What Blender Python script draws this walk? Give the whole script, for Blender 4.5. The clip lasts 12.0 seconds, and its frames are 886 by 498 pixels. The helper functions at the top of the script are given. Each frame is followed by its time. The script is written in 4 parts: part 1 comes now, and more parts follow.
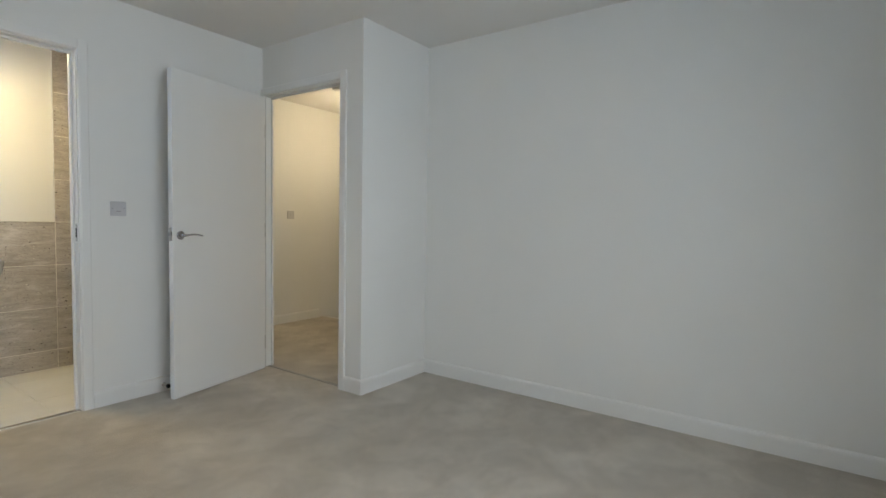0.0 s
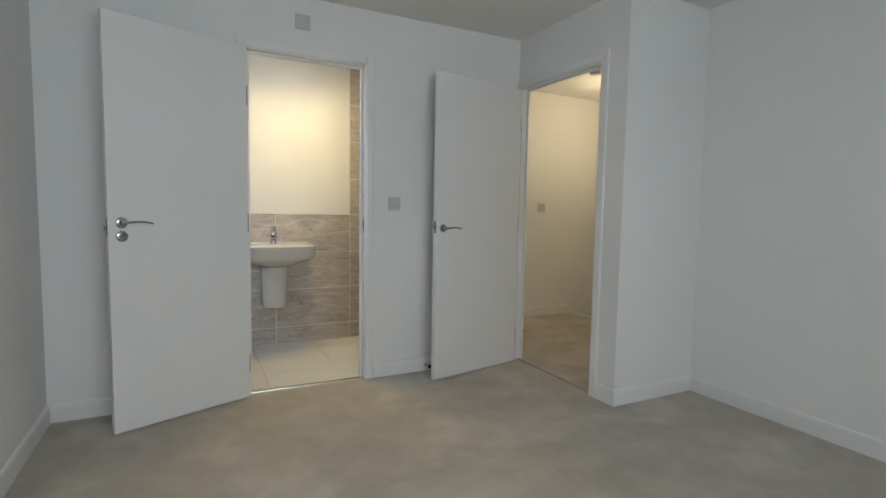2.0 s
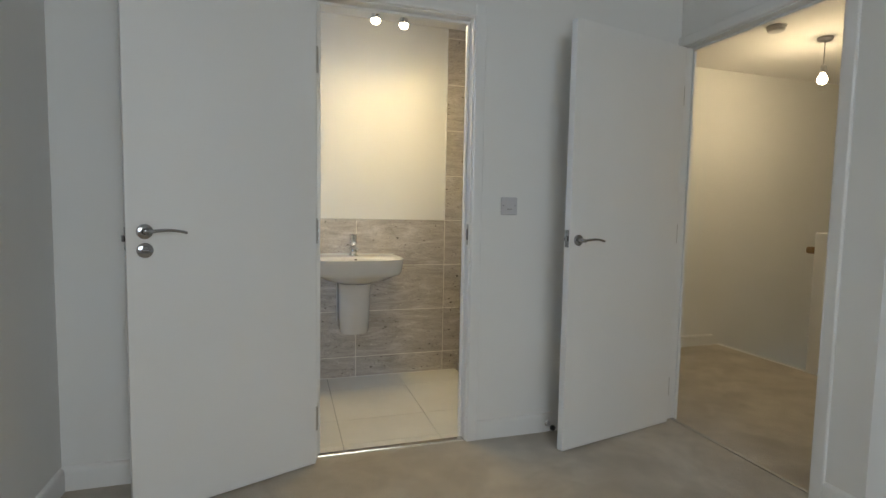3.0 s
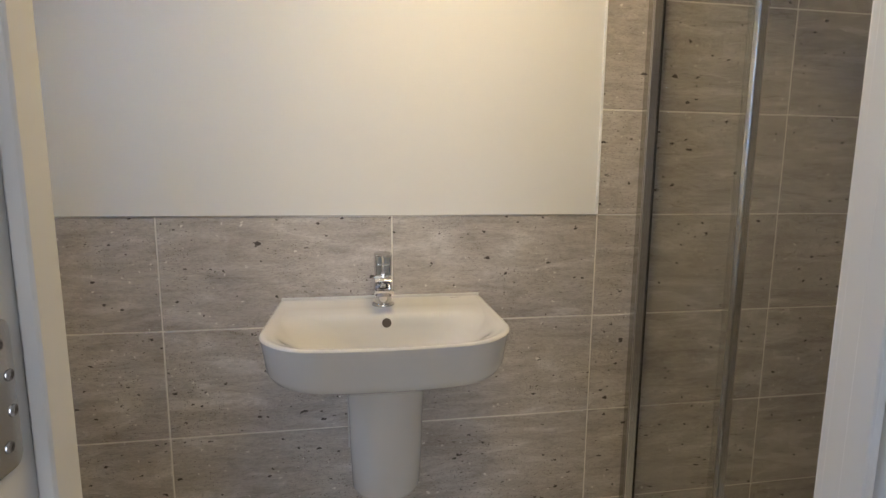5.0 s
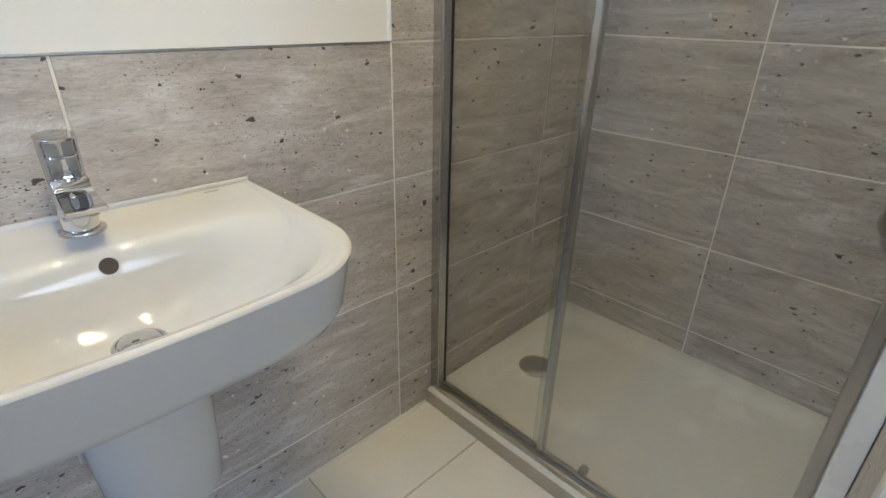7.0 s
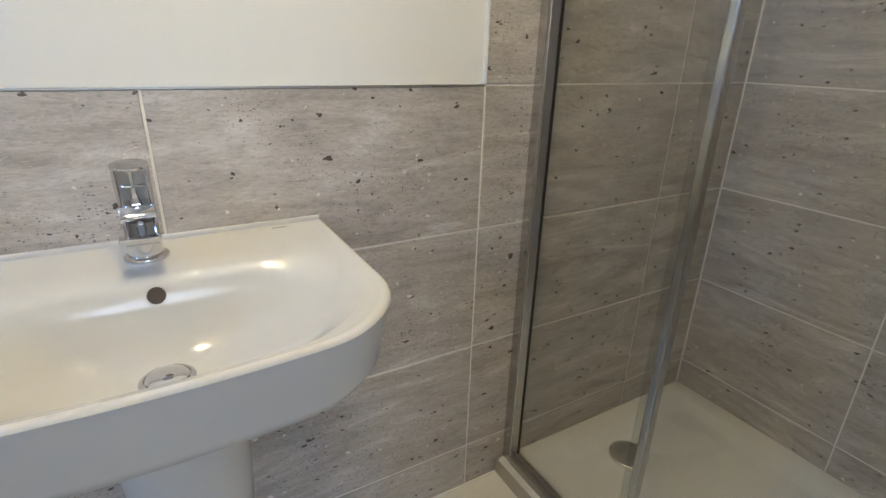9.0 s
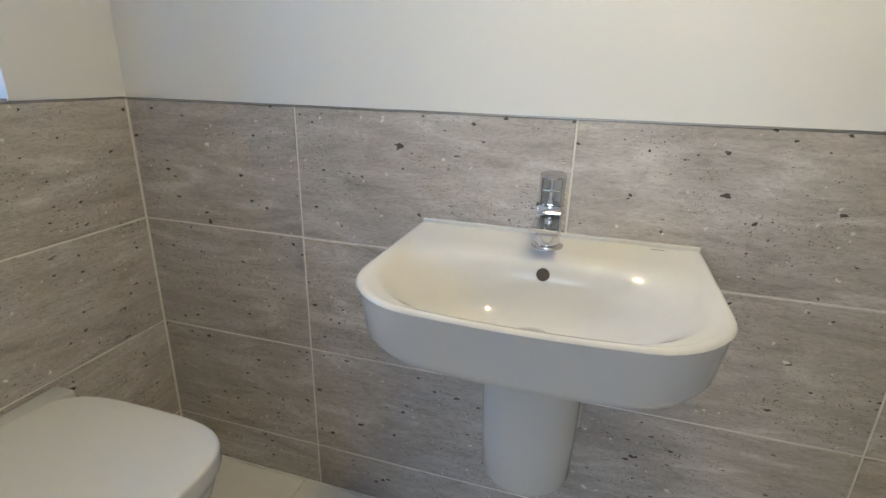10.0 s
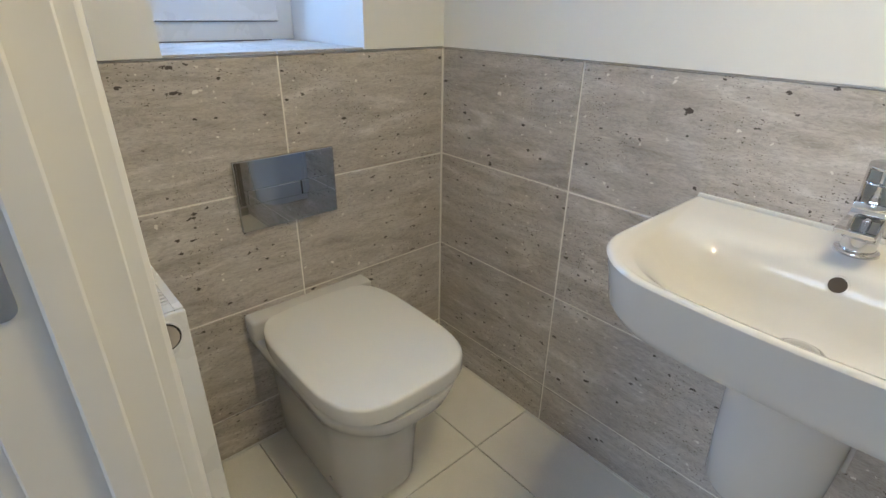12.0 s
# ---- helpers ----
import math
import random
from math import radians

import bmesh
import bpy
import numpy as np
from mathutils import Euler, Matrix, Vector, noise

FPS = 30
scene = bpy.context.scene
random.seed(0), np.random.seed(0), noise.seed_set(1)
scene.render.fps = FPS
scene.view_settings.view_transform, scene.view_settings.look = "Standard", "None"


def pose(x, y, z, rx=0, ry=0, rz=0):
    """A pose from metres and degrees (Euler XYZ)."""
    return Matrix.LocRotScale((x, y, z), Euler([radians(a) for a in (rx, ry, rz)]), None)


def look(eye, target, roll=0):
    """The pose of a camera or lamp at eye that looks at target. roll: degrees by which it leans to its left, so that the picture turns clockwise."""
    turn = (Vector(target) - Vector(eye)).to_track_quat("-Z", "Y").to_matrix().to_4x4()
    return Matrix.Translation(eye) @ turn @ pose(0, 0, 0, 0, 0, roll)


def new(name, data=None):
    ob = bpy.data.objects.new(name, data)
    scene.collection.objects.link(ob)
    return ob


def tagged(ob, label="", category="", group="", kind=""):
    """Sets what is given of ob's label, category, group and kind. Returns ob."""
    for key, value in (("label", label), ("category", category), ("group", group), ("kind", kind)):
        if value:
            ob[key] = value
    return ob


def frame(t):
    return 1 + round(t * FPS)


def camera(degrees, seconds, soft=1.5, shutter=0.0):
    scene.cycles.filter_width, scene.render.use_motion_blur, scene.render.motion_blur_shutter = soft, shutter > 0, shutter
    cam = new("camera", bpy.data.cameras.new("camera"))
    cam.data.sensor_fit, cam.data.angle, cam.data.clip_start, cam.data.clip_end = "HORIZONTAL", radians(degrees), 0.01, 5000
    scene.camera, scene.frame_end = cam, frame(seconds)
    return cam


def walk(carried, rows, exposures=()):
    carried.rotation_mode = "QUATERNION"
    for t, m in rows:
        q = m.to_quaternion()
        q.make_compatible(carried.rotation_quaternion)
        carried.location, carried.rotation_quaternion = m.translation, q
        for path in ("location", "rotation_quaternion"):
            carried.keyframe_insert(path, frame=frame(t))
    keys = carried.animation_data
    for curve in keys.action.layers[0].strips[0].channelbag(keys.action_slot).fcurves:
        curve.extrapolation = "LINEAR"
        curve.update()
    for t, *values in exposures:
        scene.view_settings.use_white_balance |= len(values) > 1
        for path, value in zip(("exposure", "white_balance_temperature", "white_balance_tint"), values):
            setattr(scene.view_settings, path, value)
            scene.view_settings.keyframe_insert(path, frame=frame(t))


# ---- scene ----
cam = camera(82.7, 12.0)
PATH = [
    (0, (-1.076, -3.284, 1.101), (0.545, -2.118, 0.997), 1.0),
    (0.5, (-1.092, -3.287, 1.1), (0.326, -1.883, 0.977), 1.1),
    (1, (-1.109, -3.278, 1.115), (0.132, -1.716, 0.972), 1.0),
    (1.5, (-1.083, -3.251, 1.131), (0.011, -1.584, 0.975), 1.1),
    (2, (-0.999, -3.119, 1.118), (-0.099, -1.34, 0.962), 1.0),
    (2.5, (-0.951, -2.723, 1.13), (-0.213, -0.87, 0.975), 1.0),
    (3, (-0.82, -2.248, 1.116), (-0.225, -0.344, 0.969), 1.1),
    (3.5, (-0.679, -1.715, 1.124), (-0.227, 0.229, 0.992), 0.8),
    (3.7, (-0.638, -1.514, 1.148), (-0.219, 0.437, 1.015), 0.9),
    (5.3, (-0.452, -0.128, 1.164), (-0.139, 1.815, 0.806), 0.5),
    (5.5, (-0.479, -0.031, 1.147), (-0.053, 1.878, 0.726), 0.7),
    (6, (-0.503, 0.112, 1.141), (0.232, 1.865, 0.519), 0.6),
    (6.5, (-0.506, 0.159, 1.131), (0.57, 1.647, 0.339), 0.9),
    (7, (-0.508, 0.173, 1.123), (0.767, 1.452, 0.263), 1.1),
    (7.2, (-0.51, 0.175, 1.126), (0.811, 1.395, 0.251), 1.2),
    (8.8, (-0.39, 0.208, 1.119), (0.773, 1.636, 0.338), 1.6),
    (9, (-0.374, 0.199, 1.117), (0.563, 1.809, 0.39), 1.5),
    (9.5, (-0.329, 0.127, 1.118), (-0.083, 2.004, 0.473), 1.5),
    (10, (-0.331, 0.077, 1.132), (-0.88, 1.884, 0.474), 1.4),
    (10.5, (-0.328, 0.053, 1.141), (-1.309, 1.631, 0.403), 1.5),
    (11, (-0.313, 0.057, 1.15), (-1.521, 1.424, 0.33), 1.3),
    (11.5, (-0.314, 0.047, 1.157), (-1.604, 1.313, 0.301), 1.2),
    (12, (-0.305, 0.056, 1.157), (-1.65, 1.26, 0.296), 1.0),
]

EXPOSURES = [(0.0, -0.18, 6950, 10), (0.6, -0.31, 6950, 10), (1.2, -0.33, 6900, 10), (2.0, -0.35, 6900, 10), (2.5, -0.40, 6950, 10), (3.0, -0.48, 7100, 10), (3.7, -0.64, 7000, 9),
             (5.3, -0.50, 6400, 18), (6.0, -0.39, 5850, 12), (7.0, -0.15, 5730, 11), (9.0, -0.23, 5830, 13), (9.5, -0.34, 5780, 12), (10.5, -0.18, 5860, 12), (12.0, -0.08, 5920, 12)]
walk(cam, [(t, look(eye, target, roll)) for t, eye, target, roll in PATH], EXPOSURES)

# ---- world, sun, lights ----
world = bpy.data.worlds.new("sky")
world.use_nodes = True
scene.world = world
_nt = world.node_tree
_sky = _nt.nodes.new("ShaderNodeTexSky")
_sky.sky_type = "NISHITA"
_sky.sun_disc = False
_sky.sun_elevation, _sky.sun_rotation = radians(28), radians(150)
_bg = _nt.nodes["Background"]
_bg.inputs["Strength"].default_value = 0.10
_nt.links.new(_sky.outputs["Color"], _bg.inputs["Color"])


def lamp(name, kind, place, energy, color, size=0.1, target=None):
    data = bpy.data.lights.new(name, kind)
    data.energy, data.color = energy, color
    ob = new(name, data)
    if target:
        ob.matrix_world = look(place, target)
    else:
        ob.location = place
    return ob, data


SUN, sund = lamp("sun", "SUN", (0, 0, 10), 0.8, (1.0, 0.95, 0.88), target=(-3, 5, 4))
sund.angle = radians(15)

SPOTS = [(-0.32, 0.74), (-0.15, 0.76), (-0.34, 0.44), (-0.15, 0.42)]
SPOT_POWER, SPOT_COLOR = 14.5, (1.0, 0.79, 0.40)
SPOT_SHARES = [0.48, 0.72, 1.38, 1.45]
SPOT_AIMS = [(-0.55, 0.62, 0.0), (0.75, 0.56, 0.3), (-1.15, 0.52, 0.2), (0.45, 0.45, 0.1)]
PENDANT = (2.69, 0.35, 2.07)
LANDING_POWER, LANDING_COLOR = 17.0, (1.0, 0.82, 0.53)
WINDOW_POWER, WINDOW_COLOR = 22.0, (0.96, 0.96, 0.95)
BATH_WINDOW_POWER = 18.0

win_lamp, wd = lamp("bedroom_window_light", "AREA", (-0.45, -4.28, 1.54), WINDOW_POWER, WINDOW_COLOR, target=(-0.7, 0, -0.95))
wd.shape, wd.size, wd.size_y, wd.spread = "RECTANGLE", 1.65, 1.15, radians(146)
bwin_lamp, bd = lamp("bath_window_light", "AREA", (-1.99, 0.583, 1.74), BATH_WINDOW_POWER, (0.36, 0.60, 1.0), target=(0, 0.58, 1.4))
bd.shape, bd.size, bd.size_y = "RECTANGLE", 0.40, 0.66


# ---- materials ----
def material(name, color, rough=0.5, metal=0.0, spec=0.5):
    m = bpy.data.materials.new(name)
    m.use_nodes = True
    b = m.node_tree.nodes["Principled BSDF"]
    b.inputs["Base Color"].default_value = (*color, 1)
    b.inputs["Roughness"].default_value = rough
    b.inputs["Metallic"].default_value = metal
    b.inputs["Specular IOR Level"].default_value = spec
    return m, m.node_tree, b


def node(nt, kind, **inputs):
    n = nt.nodes.new(kind)
    for k, v in inputs.items():
        n.inputs[k.replace("_", " ")].default_value = v
    return n


def coords(nt, scale=(1, 1, 1), random_offset=False):
    tc = nt.nodes.new("ShaderNodeTexCoord")
    mp = nt.nodes.new("ShaderNodeMapping")
    mp.inputs["Scale"].default_value = scale
    nt.links.new(tc.outputs["Object"], mp.inputs["Vector"])
    if random_offset:
        info = nt.nodes.new("ShaderNodeObjectInfo")
        mul = nt.nodes.new("ShaderNodeMath")
        mul.operation = "MULTIPLY"
        mul.inputs[1].default_value = 37.0
        nt.links.new(info.outputs["Random"], mul.inputs[0])
        comb = nt.nodes.new("ShaderNodeCombineXYZ")
        for k in "XYZ":
            nt.links.new(mul.outputs[0], comb.inputs[k])
        nt.links.new(comb.outputs[0], mp.inputs["Location"])
    return mp.outputs["Vector"]


def ramp(nt, source, stops):
    r = nt.nodes.new("ShaderNodeValToRGB")
    el = r.color_ramp.elements
    while len(el) < len(stops):
        el.new(0.5)
    for e, (p, c) in zip(el, stops):
        e.position = p
        e.color = (*c, 1) if not isinstance(c, float) else (c, c, c, 1)
    nt.links.new(source, r.inputs["Fac"])
    return r.outputs["Color"]


def mix(nt, fac, a, b, blend="MIX"):
    n = nt.nodes.new("ShaderNodeMix")
    n.data_type, n.blend_type = "RGBA", blend
    for sock, v in ((n.inputs["Factor"], fac), (n.inputs[6], a), (n.inputs[7], b)):
        if isinstance(v, (int, float)):
            sock.default_value = v
        elif isinstance(v, tuple):
            sock.default_value = (*v, 1)
        else:
            nt.links.new(v, sock)
    return n.outputs[2]


def bump(nt, bsdf, height, strength, distance=0.002):
    n = nt.nodes.new("ShaderNodeBump")
    n.inputs["Strength"].default_value, n.inputs["Distance"].default_value = strength, distance
    nt.links.new(height, n.inputs["Height"])
    nt.links.new(n.outputs["Normal"], bsdf.inputs["Normal"])


def noise_tex(nt, vec, scale, detail=4.0, rough=0.55, distort=0.0):
    n = node(nt, "ShaderNodeTexNoise", Scale=scale, Detail=detail, Roughness=rough, Distortion=distort)
    nt.links.new(vec, n.inputs["Vector"])
    return n.outputs["Fac"]


def paint(name, color, rough=0.6, grain=260.0, strength=0.12):
    """Rolled wall paint: faint orange peel and slight unevenness."""
    m, nt, b = material(name, color, rough)
    v = coords(nt)
    big = noise_tex(nt, v, 1.3, 3.0)
    c = ramp(nt, big, [(0.3, tuple(x * 0.965 for x in color)), (0.7, color)])
    nt.links.new(c, b.inputs["Base Color"])
    fine = noise_tex(nt, v, grain, 2.0)
    bump(nt, b, fine, strength, 0.0006)
    r = ramp(nt, noise_tex(nt, v, 6.0), [(0.3, rough - 0.06), (0.7, rough + 0.06)])
    nt.links.new(r, b.inputs["Roughness"])
    return m


WALL = paint("wall_paint", (0.80, 0.80, 0.785), 0.62)
CEILING = paint("ceiling_paint", (0.80, 0.79, 0.775), 0.8, 180.0, 0.2)
GLOSS = paint("satin_wood_paint", (0.80, 0.80, 0.79), 0.34, 60.0, 0.06)
DOORPAINT = paint("door_paint", (0.78, 0.78, 0.77), 0.42, 90.0, 0.08)


def carpet():
    m, nt, b = material("carpet_pile", (0.36, 0.32, 0.275), 0.97, 0.0, 0.15)
    v = coords(nt)
    sweep = noise_tex(nt, coords(nt, (1.0, 1.3, 1.0)), 1.7, 4.0, 0.6, 0.5)
    patch = noise_tex(nt, v, 6.0, 3.0, 0.6, 0.6)
    fine = noise_tex(nt, v, 420.0, 2.0, 0.7)
    mid = noise_tex(nt, v, 60.0, 3.0, 0.6)
    c = ramp(nt, sweep, [(0.36, (0.52, 0.465, 0.39)), (0.50, (0.60, 0.538, 0.458)), (0.62, (0.74, 0.675, 0.585))])
    c = mix(nt, 0.35, c, ramp(nt, patch, [(0.38, (0.48, 0.434, 0.37)), (0.62, (0.69, 0.63, 0.547))]))
    c = mix(nt, 0.55, c, ramp(nt, fine, [(0.25, 0.62), (0.75, 1.06)]), "MULTIPLY")
    nt.links.new(c, b.inputs["Base Color"])
    add = nt.nodes.new("ShaderNodeMath")
    nt.links.new(fine, add.inputs[0])
    nt.links.new(mid, add.inputs[1])
    bump(nt, b, add.outputs[0], 0.9, 0.006)
    b.inputs["Sheen Weight"].default_value = 0.25
    return m


CARPET = carpet()


def stone_tile():
    """Grey-beige porcelain with level streaks and dark and pale flecks."""
    m, nt, b = material("stone_tile", (0.3, 0.28, 0.25), 0.36)
    v = coords(nt, (1, 1, 1), True)
    streak_v = coords(nt, (1.1, 1.0, 5.0), True)
    s1 = noise_tex(nt, streak_v, 2.4, 5.0, 0.55, 1.8)
    s2 = noise_tex(nt, coords(nt, (1.2, 1.0, 8.0), True), 7.0, 5.0, 0.6, 0.9)
    base = ramp(nt, s1, [(0.32, (0.310, 0.272, 0.240)), (0.44, (0.443, 0.402, 0.363)), (0.52, (0.497, 0.458, 0.421)), (0.58, (0.542, 0.503, 0.469)), (0.67, (0.709, 0.675, 0.647))])
    base = mix(nt, 0.42, base, ramp(nt, s2, [(0.33, (0.369, 0.338, 0.307)), (0.64, (0.566, 0.535, 0.509))]))
    grit = noise_tex(nt, coords(nt, (1.0, 1.0, 3.5), True), 70.0, 4.0, 0.65)
    base = mix(nt, 0.40, base, ramp(nt, grit, [(0.30, 0.50), (0.47, 1.0), (0.72, 1.30)]), "MULTIPLY")
    vein = noise_tex(nt, coords(nt, (1.4, 1.0, 4.5), True), 4.2, 7.0, 0.7, 1.6)
    base = mix(nt, 0.50, base, ramp(nt, vein, [(0.40, 1.02), (0.45, 0.74), (0.465, 1.16), (0.50, 1.0), (0.535, 0.76), (0.55, 1.14), (0.60, 1.0)]), "MULTIPLY")

    def flecks(scale, keep, size, stretch=1.7):
        vv = coords(nt, (1.0, 1.0, stretch), True)
        warp = node(nt, "ShaderNodeTexNoise", Scale=scale * 2.2, Detail=2.0)
        nt.links.new(vv, warp.inputs["Vector"])
        wmix = nt.nodes.new("ShaderNodeVectorMath")
        wmix.operation = "MULTIPLY_ADD"
        wmix.inputs[1].default_value = (0.8 / scale,) * 3
        nt.links.new(warp.outputs["Color"], wmix.inputs[0])
        nt.links.new(vv, wmix.inputs[2])
        vor = node(nt, "ShaderNodeTexVoronoi", Scale=scale)
        nt.links.new(wmix.outputs[0], vor.inputs["Vector"])
        sep = nt.nodes.new("ShaderNodeSeparateColor")
        nt.links.new(vor.outputs["Color"], sep.inputs[0])
        far = nt.nodes.new("ShaderNodeMath")
        far.operation = "MULTIPLY_ADD"
        far.inputs[1].default_value = size
        far.inputs[2].default_value = -size * keep
        nt.links.new(sep.outputs[0], far.inputs[0])
        lim = nt.nodes.new("ShaderNodeMath")
        lim.operation = "SUBTRACT"
        nt.links.new(far.outputs[0], lim.inputs[0])
        nt.links.new(vor.outputs["Distance"], lim.inputs[1])
        return ramp(nt, lim.outputs[0], [(0.0, 0.0), (0.03, 1.0)])

    patches = ramp(nt, noise_tex(nt, v, 5.0, 3.0, 0.6), [(0.42, 0.0), (0.56, 1.0)])
    base = mix(nt, flecks(23.0, 0.855, 1.6), base, (0.075, 0.062, 0.052))
    base = mix(nt, flecks(46.0, 0.79, 1.45), base, (0.075, 0.062, 0.052))
    base = mix(nt, flecks(120.0, 0.885, 1.5), base, (0.12, 0.10, 0.083))
    small = mix(nt, flecks(95.0, 0.76, 1.25), base, (0.12, 0.100, 0.083))
    small = mix(nt, flecks(170.0, 0.62, 1.1, 2.2), small, (0.15, 0.128, 0.107))
    base = mix(nt, patches, base, small)
    base = mix(nt, flecks(34.0, 0.86, 1.4, 1.1), base, (0.80, 0.77, 0.72))
    base = mix(nt, flecks(70.0, 0.80, 1.3, 1.1), base, (0.74, 0.71, 0.66))
    nt.links.new(base, b.inputs["Base Color"])
    bump(nt, b, s2, 0.12, 0.001)
    return m


TILE = stone_tile()


def floor_tile():
    m, nt, b = material("floor_tile", (0.56, 0.545, 0.51), 0.33)
    v = coords(nt, (1, 1, 1), True)
    c = ramp(nt, noise_tex(nt, v, 5.0, 5.0, 0.6), [(0.3, (0.70, 0.68, 0.63)), (0.7, (0.76, 0.74, 0.69))])
    c = mix(nt, 0.3, c, ramp(nt, noise_tex(nt, v, 300.0, 2.0), [(0.3, 0.85), (0.7, 1.0)]), "MULTIPLY")
    nt.links.new(c, b.inputs["Base Color"])
    bump(nt, b, noise_tex(nt, v, 40.0), 0.08, 0.001)
    return m


FLOORTILE = floor_tile()
GROUT = paint("pale_grout", (0.86, 0.83, 0.77), 0.85, 300.0, 0.4)
FLOORGROUT = paint("grey_grout", (0.24, 0.23, 0.21), 0.9, 300.0, 0.4)
CERAMIC = material("white_ceramic", (0.62, 0.615, 0.605), 0.015)[0]
LIDPLASTIC = material("white_toilet_seat", (0.72, 0.715, 0.695), 0.10)[0]
UPVC = paint("white_upvc", (0.78, 0.79, 0.80), 0.28, 60.0, 0.03)
ACRYLIC = paint("white_tray", (0.72, 0.715, 0.695), 0.25, 50.0, 0.05)


def chrome(name, color=(0.75, 0.75, 0.76), rough=0.08):
    m, nt, b = material(name, color, rough, 1.0)
    r = ramp(nt, noise_tex(nt, coords(nt), 9.0, 2.0), [(0.2, rough), (0.8, rough * 1.2)])
    nt.links.new(r, b.inputs["Roughness"])
    return m


CHROME = chrome("chrome", (0.72, 0.72, 0.73), 0.03)
IRONMONGERY = chrome("polished_door_metal", (0.40, 0.405, 0.42), 0.10)
MIRROR = chrome("polished_flush_plate", (0.46, 0.47, 0.485), 0.015)
SATIN = chrome("satin_aluminium", (0.46, 0.445, 0.42), 0.30)
POSTMETAL = chrome("brushed_post_aluminium", (0.58, 0.57, 0.55), 0.20)
# pale, half metallic: its colour imitates bright reflections inside the chrome lever
REFLECTION_METAL = chrome("chrome_reflection_pale", (0.78, 0.76, 0.72), 0.42)
REFLECTION_METAL.node_tree.nodes["Principled BSDF"].inputs["Metallic"].default_value = 0.55
DULL = chrome("brushed_metal", (0.45, 0.44, 0.42), 0.34)
RUBBER = material("black_rubber", (0.02, 0.02, 0.02), 0.6)[0]
# dark brown that stands in for the shade inside the overflow
OVERFLOW_SHADE = material("overflow_shade_brown", (0.07, 0.055, 0.045), 0.7)[0]
# near-black colour painted in for the shade inside holes and gaps
HOLE_SHADE = material("hole_shade_black", (0.015, 0.015, 0.015), 0.8)[0]
PLASTIC = paint("white_switch_plastic", (0.55, 0.545, 0.57), 0.3, 80.0, 0.03)
GREYMARK = material("grey_marking", (0.28, 0.28, 0.29), 0.5)[0]
OAK = paint("stained_oak", (0.22, 0.13, 0.06), 0.4, 40.0, 0.2)
BEIGECAP = material("nickel_plug", (0.60, 0.54, 0.46), 0.3, 0.8)[0]
SEALANT = material("white_sealant", (0.74, 0.73, 0.70), 0.4)[0]


def glass(name, tint):
    """Thin clear pane: straight through, with a surface sheen that grows at glancing angles."""
    m = bpy.data.materials.new(name)
    m.use_nodes = True
    nt = m.node_tree
    nt.nodes.clear()
    out = nt.nodes.new("ShaderNodeOutputMaterial")
    clear = nt.nodes.new("ShaderNodeBsdfTransparent")
    clear.inputs["Color"].default_value = (*tint, 1)
    gloss = nt.nodes.new("ShaderNodeBsdfGlossy")
    gloss.inputs["Roughness"].default_value = 0.02
    lw = nt.nodes.new("ShaderNodeLayerWeight")
    lw.inputs["Blend"].default_value = 0.5
    pw = nt.nodes.new("ShaderNodeMath")
    pw.operation = "POWER"
    pw.inputs[1].default_value = 5.0
    sc = nt.nodes.new("ShaderNodeMath")
    sc.operation = "MULTIPLY_ADD"
    sc.inputs[1].default_value, sc.inputs[2].default_value = 0.9, 0.035
    mx = nt.nodes.new("ShaderNodeMixShader")
    nt.links.new(lw.outputs["Facing"], pw.inputs[0])
    nt.links.new(pw.outputs[0], sc.inputs[0])
    nt.links.new(sc.outputs[0], mx.inputs[0])
    nt.links.new(clear.outputs[0], mx.inputs[1])
    nt.links.new(gloss.outputs[0], mx.inputs[2])
    nt.links.new(mx.outputs[0], out.inputs["Surface"])
    return m


GLASS = glass("shower_glass", (0.94, 0.95, 0.945))
PANE = glass("window_glass", (0.93, 0.95, 0.96))


def glow(name, color, strength):
    m, nt, b = material(name, color, 0.4)
    b.inputs["Emission Color"].default_value = (*color, 1)
    b.inputs["Emission Strength"].default_value = strength
    return m


BULB = glow("lit_bulb", (1.0, 0.86, 0.62), 40.0)
DAYSKY = glow("pale_day_sky_backdrop", (0.62, 0.80, 1.0), 5.0)


# ---- mesh helpers ----
def box(bm, x0, x1, y0, y1, z0, z1, bevel=0.0, segments=2):
    r = bmesh.ops.create_cube(bm, size=1.0)
    vs = r["verts"]
    bmesh.ops.scale(bm, vec=(x1 - x0, y1 - y0, z1 - z0), verts=vs)
    bmesh.ops.translate(bm, vec=((x0 + x1) / 2, (y0 + y1) / 2, (z0 + z1) / 2), verts=vs)
    if bevel:
        es = list({e for v in vs for e in v.link_edges})
        bmesh.ops.bevel(bm, geom=es, offset=bevel, segments=segments, affect="EDGES", profile=0.5)
    return bm


def boxed(*a, **k):
    return box(bmesh.new(), *a, **k)


def loft(bm, rings, cap_start=True, cap_end=True):
    rows = [[bm.verts.new(p) for p in ring] for ring in rings]
    n = len(rows[0])
    for a, b in zip(rows, rows[1:]):
        for i in range(n):
            bm.faces.new((a[i], a[(i + 1) % n], b[(i + 1) % n], b[i]))
    if cap_start:
        bm.faces.new(rows[0][::-1])
    if cap_end:
        bm.faces.new(rows[-1])
    bmesh.ops.recalc_face_normals(bm, faces=bm.faces[:])
    return bm


